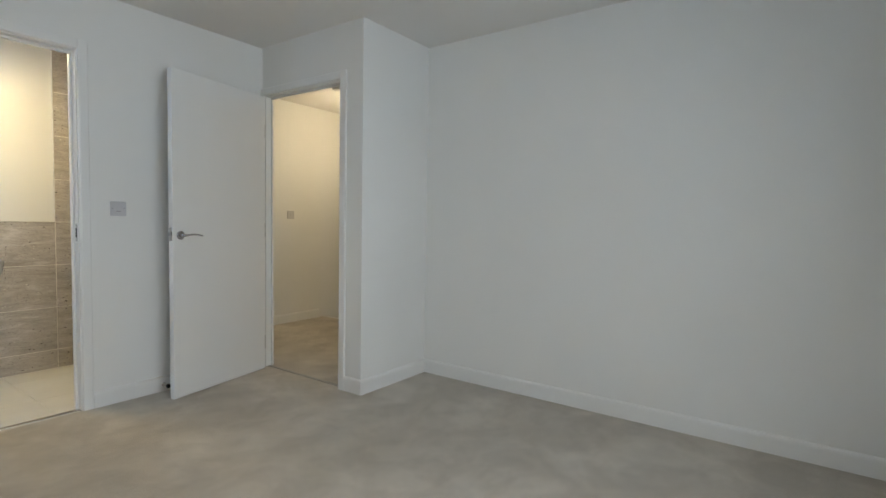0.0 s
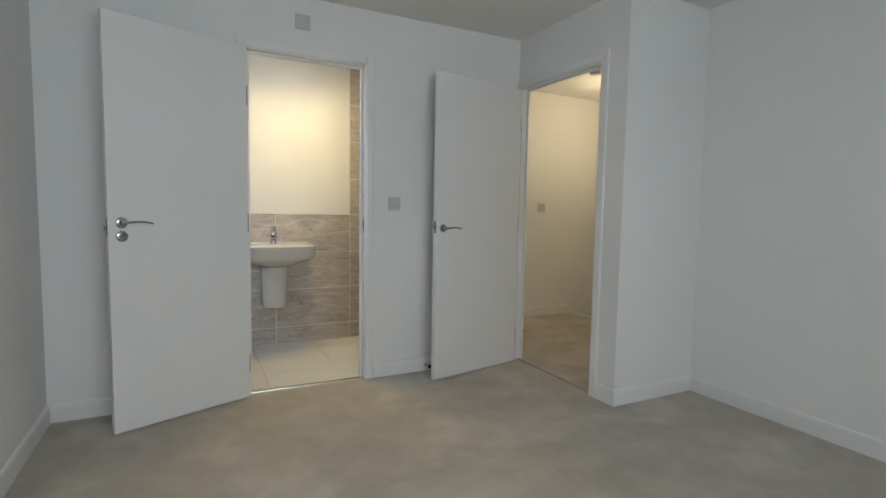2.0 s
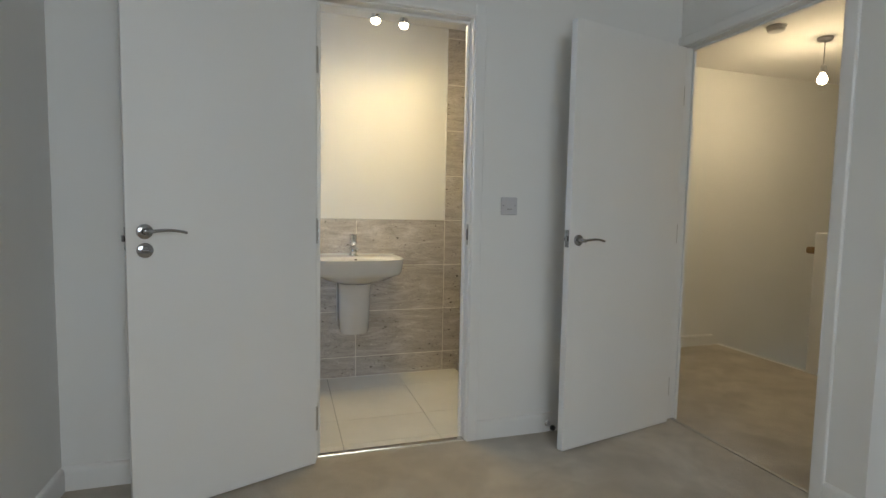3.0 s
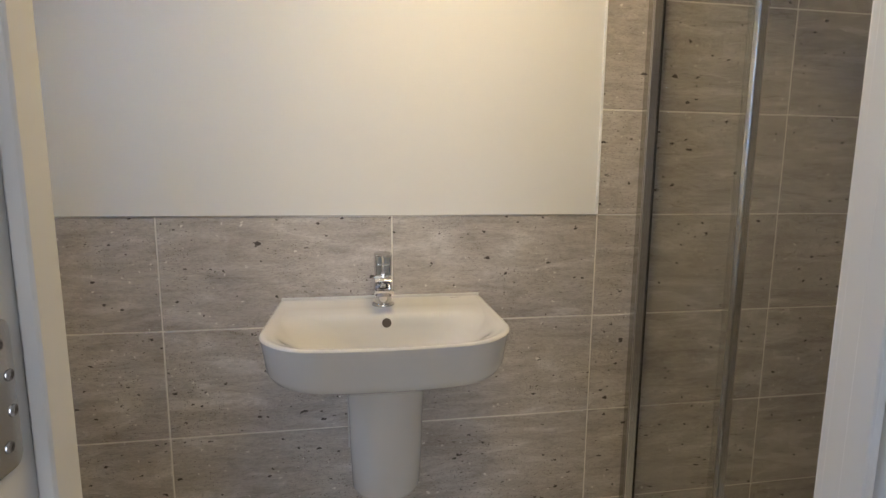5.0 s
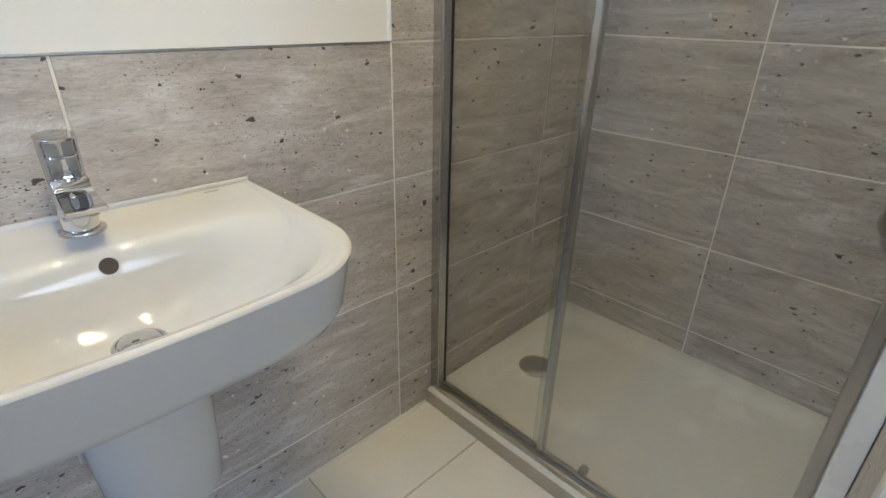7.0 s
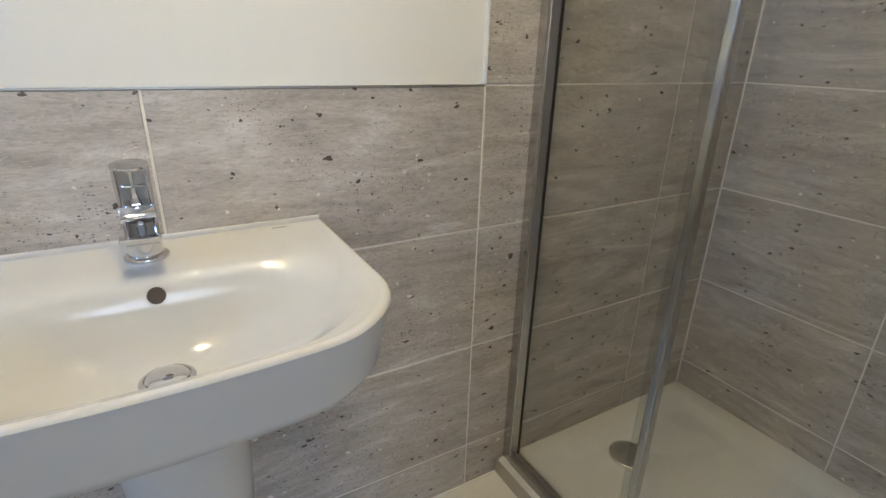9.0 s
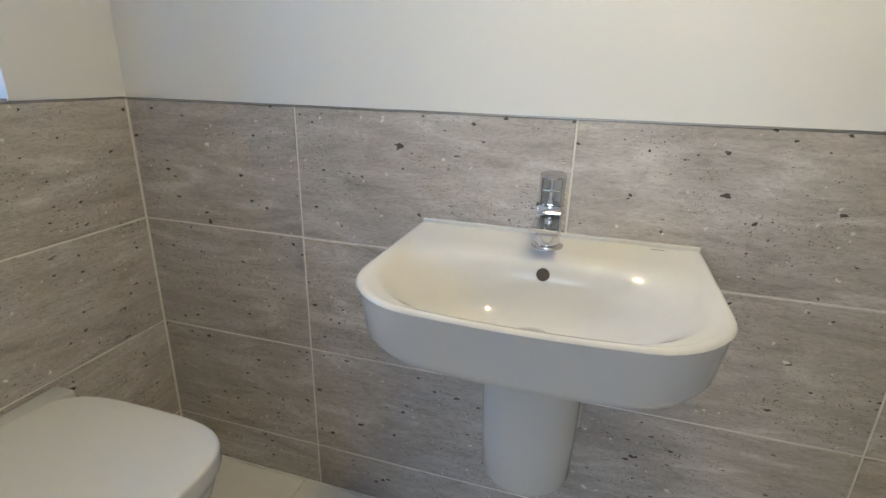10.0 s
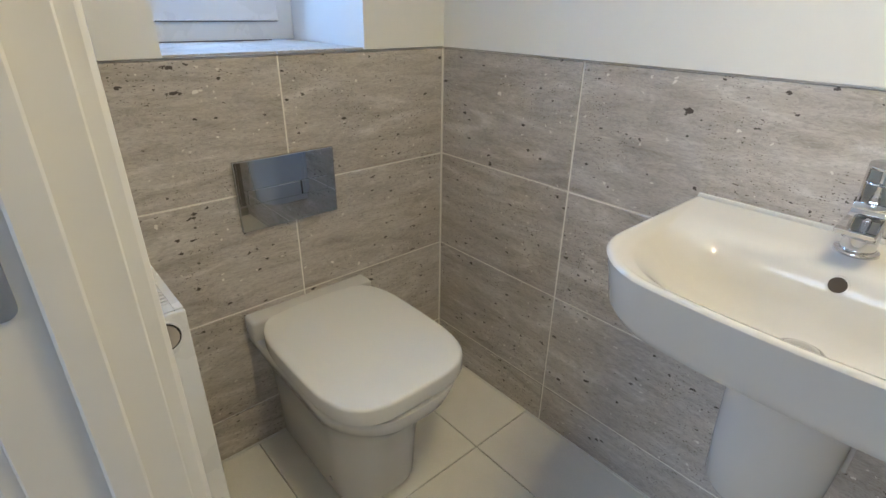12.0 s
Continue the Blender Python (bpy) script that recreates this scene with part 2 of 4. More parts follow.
def lathe(bm, profile, n=32, m=None):
    """profile: (radius, height) pairs, turned about the local z axis and set by the pose m."""
    rings = []
    for r, h in profile:
        ring = [Vector((r * math.cos(2 * math.pi * i / n), r * math.sin(2 * math.pi * i / n), h)) for i in range(n)]
        rings.append([m @ p if m else p for p in ring])
    return loft(bm, rings)


def tube(bm, pts, radii, n=14, flat=1.0):
    """A round or flattened bar along a line of points."""
    pts = [Vector(p) for p in pts]
    rings = []
    side = None
    for i, p in enumerate(pts):
        d = (pts[min(i + 1, len(pts) - 1)] - pts[max(i - 1, 0)]).normalized()
        if side is None:
            side = d.cross(Vector((0, 0, 1)))
            side = side.normalized() if side.length > 1e-3 else Vector((1, 0, 0))
        side = (side - d * side.dot(d)).normalized()
        up = side.cross(d)
        r = radii[i] if isinstance(radii, (list, tuple)) else radii
        rings.append([p + side * r * math.cos(2 * math.pi * k / n) + up * r * flat * math.sin(2 * math.pi * k / n) for k in range(n)])
    return loft(bm, rings)


def extrude_profile(bm, outline, axis_from, axis_to, u, v):
    """Sweeps a 2D outline (pairs along the unit vectors u and v) straight from one point to another."""
    a, b, u, v = Vector(axis_from), Vector(axis_to), Vector(u), Vector(v)
    return loft(bm, [[a + u * p + v * q for p, q in outline], [b + u * p + v * q for p, q in outline]])


def part(name, bm, mat, parent=None, label="", smooth=False, at=None):
    me = bpy.data.meshes.new(name)
    if smooth:
        for f in bm.faces:
            f.smooth = True
    bm.to_mesh(me)
    bm.free()
    if smooth:
        me.set_sharp_from_angle(angle=radians(38))
    me.materials.append(mat)
    ob = new(name, me)
    if parent is not None:
        ob.parent = parent
    if at is not None:
        ob.matrix_basis = at
    if label:
        ob["label"] = label
    return ob


def thing(name, m, label, category, group="", kind=""):
    ob = new(name)
    ob.empty_display_size = 0.05
    ob.matrix_basis = m
    return tagged(ob, label, category, group, kind)


def structure(name, bm, mat, label, category):
    return tagged(part(name, bm, mat), label, category, kind="structure")


# ---- structure ----
H = 2.35          # ceiling
YW = 0.100        # bath face of the wall between bedroom and shower room
YS = 1.092         # basin wall, painted face
XL = -1.475       # wall with the window and the toilet
XR = 1.13         # shower end wall
XE = 1.838        # bedroom side wall
XD = 1.183        # bedroom face of the wall with the landing door
YR = -1.032       # short return wall
XW = -1.66        # bedroom wall on the hinge side of the shower-room door
YB = -4.15        # bedroom wall with the window


def wall_boxes(*boxes):
    bm = bmesh.new()
    for b in boxes:
        box(bm, *b)
    return bm


wall_north = structure("wall_north", wall_boxes(
    (XL - 0.55, -0.713, 0, YW, 0, H), (0.036, XD, 0, YW, 0, H), (-0.713, 0.036, 0, YW, 2.036, H)), WALL,
    "white painted wall between bedroom and shower room", "wall")
wall_door = structure("wall_landing_door", wall_boxes(
    (XD, XD + 0.06, YR + 0.1, -0.857, 0, H), (XD, XD + 0.06, -0.016, YW, 0, H), (XD, XD + 0.06, -0.857, -0.016, 2.021, H)), WALL,
    "white painted wall with the landing doorway", "wall")
structure("wall_return", wall_boxes((XD, XE + 0.3, YR, YR + 0.1, 0, H)), WALL, "short white painted return wall", "wall")
structure("wall_east", wall_boxes((XE, XE + 0.3, YB - 0.3, YR, 0, H)), WALL, "long plain white painted bedroom wall", "wall")
BWX0, BWX1, BWZ0, BWZ1 = -1.30, 0.40, 0.92, 2.12
structure("wall_west", wall_boxes((XW - 0.1, XW, YB - 0.3, 0, 0, H)), WALL, "white painted bedroom wall beside the open door", "wall")
structure("wall_south", wall_boxes(
    (XW, BWX0, YB - 0.3, YB, 0, H), (BWX1, XE, YB - 0.3, YB, 0, H),
    (BWX0, BWX1, YB - 0.3, YB, 0, BWZ0), (BWX0, BWX1, YB - 0.3, YB, BWZ1, H)), WALL, "white painted bedroom wall with the window", "wall")
wall_sink = structure("wall_basin", wall_boxes((XL - 0.55, XR + 0.18, YS, YS + 0.11, -0.1, H)), WALL,
    "white painted wall above half-height stone tiles", "wall")
WY0, WY1, WZ0, WZ1 = 0.344, 0.822, 1.066, 2.08
wall_wc = structure("wall_toilet", wall_boxes(
    (XL - 0.55, XL, YW, WY0, -0.1, H), (XL - 0.55, XL, WY1, YS, -0.1, H),
    (XL - 0.55, XL, WY0, WY1, -0.1, WZ0 - 0.012), (XL - 0.55, XL, WY0, WY1, WZ1, H)), WALL,
    "white painted wall with a small window above tiles", "wall")
wall_shower = structure("wall_shower", wall_boxes((XR, XR + 0.18, YW, YS, -0.1, H)), WALL, "shower end wall covered in stone tiles", "wall")
structure("wall_landing_north", wall_boxes((XR + 0.18, 4.85, 1.2, 1.3, -1.6, H)), WALL, "white painted landing wall beside the stairs", "wall")
structure("wall_landing_south", wall_boxes((XE + 0.3, 4.85, YR, YR + 0.1, -1.6, H)), WALL, "white painted landing wall", "wall")
structure("wall_landing_east", wall_boxes((4.75, 4.85, YR + 0.1, 1.2, -1.6, H)), WALL, "white painted stairwell wall", "wall")

floor = structure("floor_bedroom", wall_boxes((XW, XD, YB, 0.0, -0.12, 0.0), (XD, XE, YB, YR, -0.12, 0.0)), CARPET, "grey-beige cut pile carpet with brushed patches", "carpet")
structure("floor_landing", wall_boxes((XD + 0.06, 2.80, YR + 0.1, 1.2, -0.12, 0.0), (XD, XD + 0.06, -0.833, -0.040, -0.12, 0.0)), CARPET, "beige carpet on the landing", "carpet")
structure("stair_well_floor", wall_boxes((2.80, 4.75, YR + 0.1, 1.2, -1.6, -1.45)), CARPET, "lower carpeted level of the stairwell", "carpet")
structure("stair_edge", wall_boxes((2.801, 2.83, YR + 0.1, 1.2, -0.30, 0.004)), GLOSS, "white painted edge board over the stairs", "trim")
floor_bath = structure("floor_shower_room", wall_boxes((XL, XR, YW, YS, -0.1, -0.004), (-0.687, 0.010, 0.0, YW, -0.1, -0.004)), FLOORGROUT,
    "pale square tiles with grey grout lines", "tiled floor")
structure("ceiling_bedroom", wall_boxes((XW - 0.1, XD, YB - 0.3, 0.05, H, H + 0.1), (XD, XE + 0.3, YB - 0.3, YR + 0.05, H, H + 0.1)), CEILING, "white painted bedroom ceiling", "ceiling")
structure("ceiling_shower_room", wall_boxes((XL - 0.55, XR + 0.1, 0.05, YS + 0.11, H, H + 0.1)), CEILING, "white painted shower room ceiling", "ceiling")
structure("ceiling_landing", wall_boxes((XR + 0.1, 4.85, 0.05, 1.3, H, H + 0.1), (XD, 4.85, YR + 0.05, 0.05, H, H + 0.1)), CEILING, "white painted landing ceiling", "ceiling")


# skirting boards
SKIRT = [(0, 0), (0.014, 0), (0.014, 0.075), (0.012, 0.086), (0.006, 0.093), (0, 0.095)]


def skirting(a, b, inward, label="white painted skirting board"):
    bm = bmesh.new()
    extrude_profile(bm, SKIRT, a, b, inward, (0, 0, 1))
    return structure("baseboard", bm, GLOSS, label, "baseboard")


skirting((0.0695, 0, 0), (XD, 0, 0), (0, -1, 0))
skirting((XW, 0, 0), (-0.7465, 0, 0), (0, -1, 0))
skirting((XW, -0.0145, 0), (XW, YB, 0), (1, 0, 0))
skirting((XE, YR - 0.0145, 0), (XE, YB, 0), (-1, 0, 0))
skirting((XD - 0.014, YR, 0), (XE, YR, 0), (0, -1, 0))
skirting((XD, YR, 0), (XD, -0.8915, 0), (-1, 0, 0))
skirting((XW + 0.0145, YB, 0), (XE - 0.0145, YB, 0), (0, 1, 0))
skirting((XR + 0.19, 1.2, 0), (2.74, 1.2, 0), (0, -1, 0), "white skirting board on the landing")


# ---- doors ----
ARCH = [(0, 0), (0.052, 0), (0.052, 0.010), (0.048, 0.014), (0.010, 0.0155), (0.003, 0.014), (0, 0.010)]


def door_lining(name, m, width, depth, head, label, front=True, back=True):
    """Lining, stop and architraves. Local x runs across the opening from 0 to width, local y from the front face inward."""
    d = thing(name, m, label, "door frame", kind="structure")
    t = 0.024
    part("jamb", boxed(-t, 0, 0, depth, 0, head + t, 0.0015, 1), GLOSS, d)
    part("jamb", boxed(width, width + t, 0, depth, 0, head + t, 0.0015, 1), GLOSS, d)
    part("head", boxed(0.0005, width - 0.0005, 0, depth, head, head + t, 0.0015, 1), GLOSS, d)
    s0, s1 = min(0.046, depth - 0.018), min(0.071, depth - 0.002)
    part("stop", boxed(0.0005, 0.013, s0, s1, 0, head - 0.014, 0.002, 1), GLOSS, d)
    part("stop", boxed(width - 0.013, width - 0.0005, s0, s1, 0, head - 0.014, 0.002, 1), GLOSS, d)
    part("stop", boxed(0.0005, width - 0.0005, s0, s1, head - 0.013, head - 0.0005, 0.002, 1), GLOSS, d)
    for use, y, n in ((front, -0.0005, -1), (back, depth + 0.0005, 1)):
        if not use:
            continue
        for side in (0, 1):
            bm = bmesh.new()
            x, u = (-0.006, -1) if side == 0 else (width + 0.006, 1)
            extrude_profile(bm, ARCH, (x, y, 0), (x, y, head + 0.058), (u, 0, 0), (0, n, 0))
            part("architrave", bm, GLOSS, d)
        bm = bmesh.new()
        extrude_profile(bm, ARCH, (-0.0055, y, head + 0.006), (width + 0.0055, y, head + 0.006), (0, 0, 1), (0, n, 0))
        part("architrave", bm, GLOSS, d)
    return d


bath_frame = door_lining("door_frame_1", pose(-0.688, 0, 0), 0.699, YW, 2.010, "white painted frame of the shower room doorway")
part("strike_plate", boxed(0.6965, 0.6994, 0.010, 0.034, 0.96, 1.06, 0.001, 1), CHROME, bath_frame, "chrome strike plate")
# flat black patch for the shade in the latch opening, nothing is cut out
part("strike_hole_shade", boxed(0.6958, 0.6966, 0.015, 0.028, 0.985, 1.035), HOLE_SHADE, bath_frame)


def hinge_flap(x0, x1, y0, y1, z0, z1, r=0.009):
    """Flat hinge flap with rounded corners on its free edge."""
    outline = [(y0, z0)] + [(y1 - r + r * math.sin(radians(18 * k)), z0 + r - r * math.cos(radians(18 * k))) for k in range(6)]
    outline += [(y1 - r + r * math.cos(radians(18 * k)), z1 - r + r * math.sin(radians(18 * k))) for k in range(6)] + [(y0, z1)]
    return extrude_profile(bmesh.new(), outline, (x0, 0, 0), (x1, 0, 0), (0, 1, 0), (0, 0, 1))


for hz in (0.20, 1.024, 1.74):
    hp = part("hinge_plate", hinge_flap(0.0002, 0.0018, 0.004, 0.036, hz - 0.05, hz + 0.05), POSTMETAL, bath_frame, "steel hinge plate with rounded corners")
    for dz in (-0.034, -0.012, 0.012, 0.034):
        part("screw", lathe(bmesh.new(), [(0.0042, 0), (0.004, 0.0006), (0.0015, 0.0002)], 12, pose(0.0018, 0.031 if dz * dz < 0.0005 else 0.024, hz + dz, 0, 90, 0)), IRONMONGERY, hp)
land_frame = door_lining("door_frame_2", pose(XD, -0.040, 0, 0, 0, -90), 0.793, 0.060, 1.996, "white painted frame of the landing doorway")


def lever_handle(parent, x, y, z, n, toward, name="handle"):
    """Round rose and curved lever on a door face; n: outward sign along local y; toward: lever's sign along x."""
    turn = pose(x, y, z, 90 if n < 0 else -90)
    rose = part(name, lathe(bmesh.new(), [(0.0255, 0), (0.0262, 0.003), (0.0255, 0.007), (0.022, 0.009), (0.011, 0.0095), (0.0095, 0.012), (0.0095, 0.040), (0.008, 0.047), (0.003, 0.048)], 28, turn), IRONMONGERY, parent, "chrome lever handle", True)
    yy = y + n * 0.040
    pts = [(x - toward * 0.008, yy, z)] + [(x + toward * 0.125 * k / 9, yy + n * 0.004 * math.sin(math.pi * k / 9), z + 0.006 * math.sin(math.pi * (k / 9) ** 1.2) - 0.004 * (k / 9) ** 3) for k in range(10)]
    part("lever", tube(bmesh.new(), pts, [0.0095, 0.0095] + [0.0088 - 0.00022 * k for k in range(9)], 14, 0.72), IRONMONGERY, rose, "", True)
    return rose


def door_leaf(name, m, width, thick, label, handle_x, lever_dir, hz0, z1, turn=False):
    """Hung leaf; local x from the hinge edge to the free edge, the side facing the room at local y = 0, the body behind it."""
    d = thing(name, m, label, "door", kind="structure")
    z0 = 0.006
    part("leaf", boxed(0, width, -thick, 0, z0, z1, 0.0022, 2), DOORPAINT, d)
    lever_handle(d, handle_x, 0, hz0, 1, lever_dir)
    lever_handle(d, handle_x, -thick, hz0, -1, lever_dir)
    if turn:
        rose = part("thumb_turn", lathe(bmesh.new(), [(0.0255, 0), (0.0262, 0.003), (0.0255, 0.007), (0.022, 0.009), (0.008, 0.0095)], 28, pose(handle_x, 0, hz0 - 0.065, -90)), IRONMONGERY, d, "chrome thumb turn", True)
        part("knob", boxed(handle_x - 0.012, handle_x + 0.012, 0.009, 0.026, hz0 - 0.070, hz0 - 0.060, 0.0035), IRONMONGERY, rose)
    mid = -thick / 2
    part("latch_plate", boxed(width - 0.0005, width + 0.0018, mid - 0.012, mid + 0.012, 0.965, 1.045, 0.001, 1), IRONMONGERY, d)
    part("latch_bolt", boxed(width + 0.0018, width + 0.011, mid - 0.007, mid + 0.007, 0.994, 1.016, 0.002), IRONMONGERY, d)
    for hz in (0.20, 1.024, 1.74):
        h = part("hinge", lathe(bmesh.new(), [(0.0035, -0.054), (0.0058, -0.052), (0.0058, 0.052), (0.0035, 0.054)], 14, pose(-0.009, mid, hz)), SATIN, d, "steel butt hinge", True)
        part("hinge_plate", boxed(-0.011, -0.0004, mid - 0.013, mid + 0.013, hz - 0.05, hz + 0.05, 0.0008, 1), SATIN, h)
    return d


def leaf_pose(hx, hy, fx, fy):
    return pose(hx, hy, 0, 0, 0, math.degrees(math.atan2(fy - hy, fx - hx)))


bath_leaf = door_leaf("door_1", leaf_pose(-0.698, -0.052, -1.335, -0.312), 0.690, 0.036, "plain white flush door standing wide open", 0.634, -1, 1.029, 2.004, True)
land_leaf = door_leaf("door_2", leaf_pose(1.145, -0.084, 0.400, -0.241), 0.750, 0.036, "plain white flush door open against the wall", 0.700, -1, 0.998, 1.982)

part("threshold", boxed(0.001, 0.698, 0.010, 0.040, -0.003, 0.006, 0.003), POSTMETAL, bath_frame, "bright metal threshold strip")
part("threshold", boxed(0.002, 0.791, 0.020, 0.040, -0.002, 0.005, 0.002), DULL, land_frame, "thin metal carpet strip")

stop = thing("door_stop", pose(0.455, -0.0142, 0.045), "small chrome and black rubber stop on the skirting", "door stop")
part("base", lathe(bmesh.new(), [(0.014, 0), (0.0145, 0.003), (0.010, 0.006), (0.007, 0.010), (0.007, 0.050), (0.010, 0.052)], 18, pose(0, 0, 0, 90)), CHROME, stop, "", True)
part("buffer", lathe(bmesh.new(), [(0.010, 0.052), (0.0135, 0.054), (0.0135, 0.064), (0.009, 0.068)], 18, pose(0, 0, 0, 90)), RUBBER, stop, "black rubber tip", True)


# ---- shower room ----
def plan_ring(a, back, depth, r, bow, z, rb=0.004, hollow=0.0):
    """Outline of a basin or seat: straight back, rounded front corners, bowed front. x across, -y away from the wall."""
    pts = []
    nb, nc, ns, na, nf = 8, 5, 6, 9, 12
    rb = min(rb, a * 0.9)

    def arc(cx, cd, rad, w0, n, first=0):
        return [(cx + rad * math.cos(radians(w0 + 90 * i / n)), cd + rad * math.sin(radians(w0 + 90 * i / n))) for i in range(first, n + 1)]

    pts += [(-a + rb + (2 * a - 2 * rb) * i / nb, back) for i in range(nb)]
    pts += arc(a - rb, back + rb, rb, -90, nc)
    pts += [(a, back + rb + (depth - r - back - rb) * i / ns) for i in range(1, ns)]
    pts += arc(a - r, depth - r, r, 0, na)
    pts += [((a - r) * (1 - 2 * i / nf), depth) for i in range(1, nf)]
    pts += arc(-a + r, depth - r, r, 90, na)
    pts += [(-a, depth - r - (depth - r - back - rb) * i / ns) for i in range(1, ns)]
    pts += arc(-a + rb, back + rb, rb, 180, nc)[:-1]
    out = []
    for x, d in pts:
        f = max(0.0, (d - back) / max(depth - back, 1e-6)) ** 2
        near = max(0.0, 1 - (d - back) / max(depth - back, 1e-6))
        out.append(Vector((x, -(d + bow * f * (1 - (x / a) ** 2) + hollow * near * (x / a) ** 2), z)))
    return out


def loft_plans(specs, closed_end=True):
    return loft(bmesh.new(), [plan_ring(*s) for s in specs], True, closed_end)


# wash basin on a half pedestal
YT = YS - 0.010   # tiled face
ZB = 0.828
basin = thing("wash_basin", pose(-0.405, YT, 0), "white ceramic wash basin with half pedestal on the tiles", "basin")
part("bowl", loft_plans([
    (0.085, 0.0, 0.20, 0.07, 0.01, ZB - 0.176), (0.12, 0.0, 0.250, 0.08, 0.015, ZB - 0.162), (0.19, 0.0, 0.325, 0.10, 0.02, ZB - 0.137),
    (0.240, 0.0, 0.376, 0.12, 0.025, ZB - 0.108), (0.261, 0.0, 0.397, 0.118, 0.026, ZB - 0.096), (0.268, 0.0, 0.404, 0.118, 0.026, ZB - 0.080),
    (0.2765, 0.0, 0.4125, 0.118, 0.026, ZB - 0.010), (0.278, 0.0, 0.414, 0.118, 0.026, ZB - 0.004), (0.2765, 0.001, 0.4125, 0.118, 0.026, ZB - 0.001), (0.2745, 0.002, 0.4105, 0.117, 0.026, ZB),
    (0.269, 0.008, 0.405, 0.115, 0.026, ZB), (0.265, 0.014, 0.401, 0.113, 0.026, ZB - 0.002), (0.256, 0.090, 0.395, 0.112, 0.026, ZB - 0.005, 0.03), (0.249, 0.136, 0.387, 0.111, 0.026, ZB - 0.008, 0.05), (0.243, 0.1455, 0.380, 0.109, 0.025, ZB - 0.013, 0.06, 0.008),
    (0.231, 0.1508, 0.370, 0.105, 0.024, ZB - 0.023, 0.075, 0.012), (0.214, 0.1552, 0.356, 0.098, 0.023, ZB - 0.038, 0.085, 0.014), (0.196, 0.1598, 0.342, 0.088, 0.021, ZB - 0.054, 0.085, 0.014), (0.172, 0.1690, 0.325, 0.074, 0.018, ZB - 0.070, 0.075, 0.010),
    (0.144, 0.1800, 0.308, 0.060, 0.012, ZB - 0.088, 0.06), (0.105, 0.1980, 0.290, 0.044, 0.007, ZB - 0.104, 0.04), (0.060, 0.213, 0.268, 0.027, 0.002, ZB - 0.1135, 0.026), (0.030, 0.223, 0.253, 0.0148, 0.0, ZB - 0.1155, 0.0148)]),
    CERAMIC, basin, "", True)
part("pedestal", loft_plans([
    (0.074, 0.0, 0.176, 0.066, 0.004, 0.330), (0.085, 0.0, 0.193, 0.074, 0.004, 0.336), (0.091, 0.0, 0.203, 0.078, 0.004, 0.352),
    (0.0945, 0.0, 0.210, 0.080, 0.004, 0.45), (0.097, 0.0, 0.217, 0.081, 0.004, 0.56), (0.101, 0.0, 0.226, 0.082, 0.004, 0.655)]), CERAMIC, basin, "white ceramic half pedestal", True)
part("back_upstand", boxed(-0.276, 0.276, -0.011, -0.0005, ZB - 0.004, ZB + 0.007, 0.0035, 3), CERAMIC, basin, "", True)
for sx in (-1, 1):
    part("pedestal_wing", boxed(sx * 0.100 - 0.004, sx * 0.100 + 0.004, -0.016, -0.0005, 0.388, 0.668, 0.002), CERAMIC, basin, "thin white ceramic wing against the tiles")
waste = part("waste", lathe(bmesh.new(), [(0.0335, 0.0), (0.034, 0.0025), (0.031, 0.0045), (0.0285, 0.0040), (0.0280, 0.0015)], 32, pose(0, -0.238, ZB - 0.1150)), CHROME, basin, "chrome waste", True)
part("plug", lathe(bmesh.new(), [(0.0262, 0.0015), (0.0262, 0.0060), (0.023, 0.0090), (0.012, 0.0110), (0.002, 0.0114)], 30, pose(0, -0.238, ZB - 0.1150)), CHROME, waste, "domed chrome plug", True)
# black ring painted as the shade between waste and plug
part("waste_gap_shade", lathe(bmesh.new(), [(0.0279, 0.0008), (0.0264, 0.0012)], 30, pose(0, -0.238, ZB - 0.1150)), HOLE_SHADE, waste)
of = part("overflow", lathe(bmesh.new(), [(0.0150, -0.003), (0.0148, 0.0004), (0.0122, 0.0006), (0.0122, -0.003)], 26, pose(0.003, -0.1540, ZB - 0.0310, 72)), CERAMIC, basin, "", True)
# solid disc coloured like the shaded inside of the overflow
part("overflow_hole_shade", lathe(bmesh.new(), [(0.0119, -0.002), (0.0119, 0.0002), (0.002, 0.0003)], 24, pose(0.003, -0.1542, ZB - 0.0309, 72)), OVERFLOW_SHADE, of)
part("maker_mark", boxed(0.188, 0.212, -0.026, -0.0235, ZB - 0.0015, ZB - 0.0008), GREYMARK, basin)

# mixer tap
tap = thing("basin_mixer_tap", pose(-0.407, YT - 0.066, ZB - 0.006), "chrome single lever mixer tap with looped lever", "tap")
part("base_ring", lathe(bmesh.new(), [(0.0305, 0), (0.0310, 0.002), (0.0300, 0.006), (0.0265, 0.008), (0.024, 0.0085)], 36), CHROME, tap, "", True)
part("body", lathe(bmesh.new(), [(0.0232, 0.007), (0.0235, 0.012), (0.0232, 0.05), (0.0228, 0.080), (0.0222, 0.0835), (0.010, 0.0845)], 36), CHROME, tap, "", True)
bm = bmesh.new()
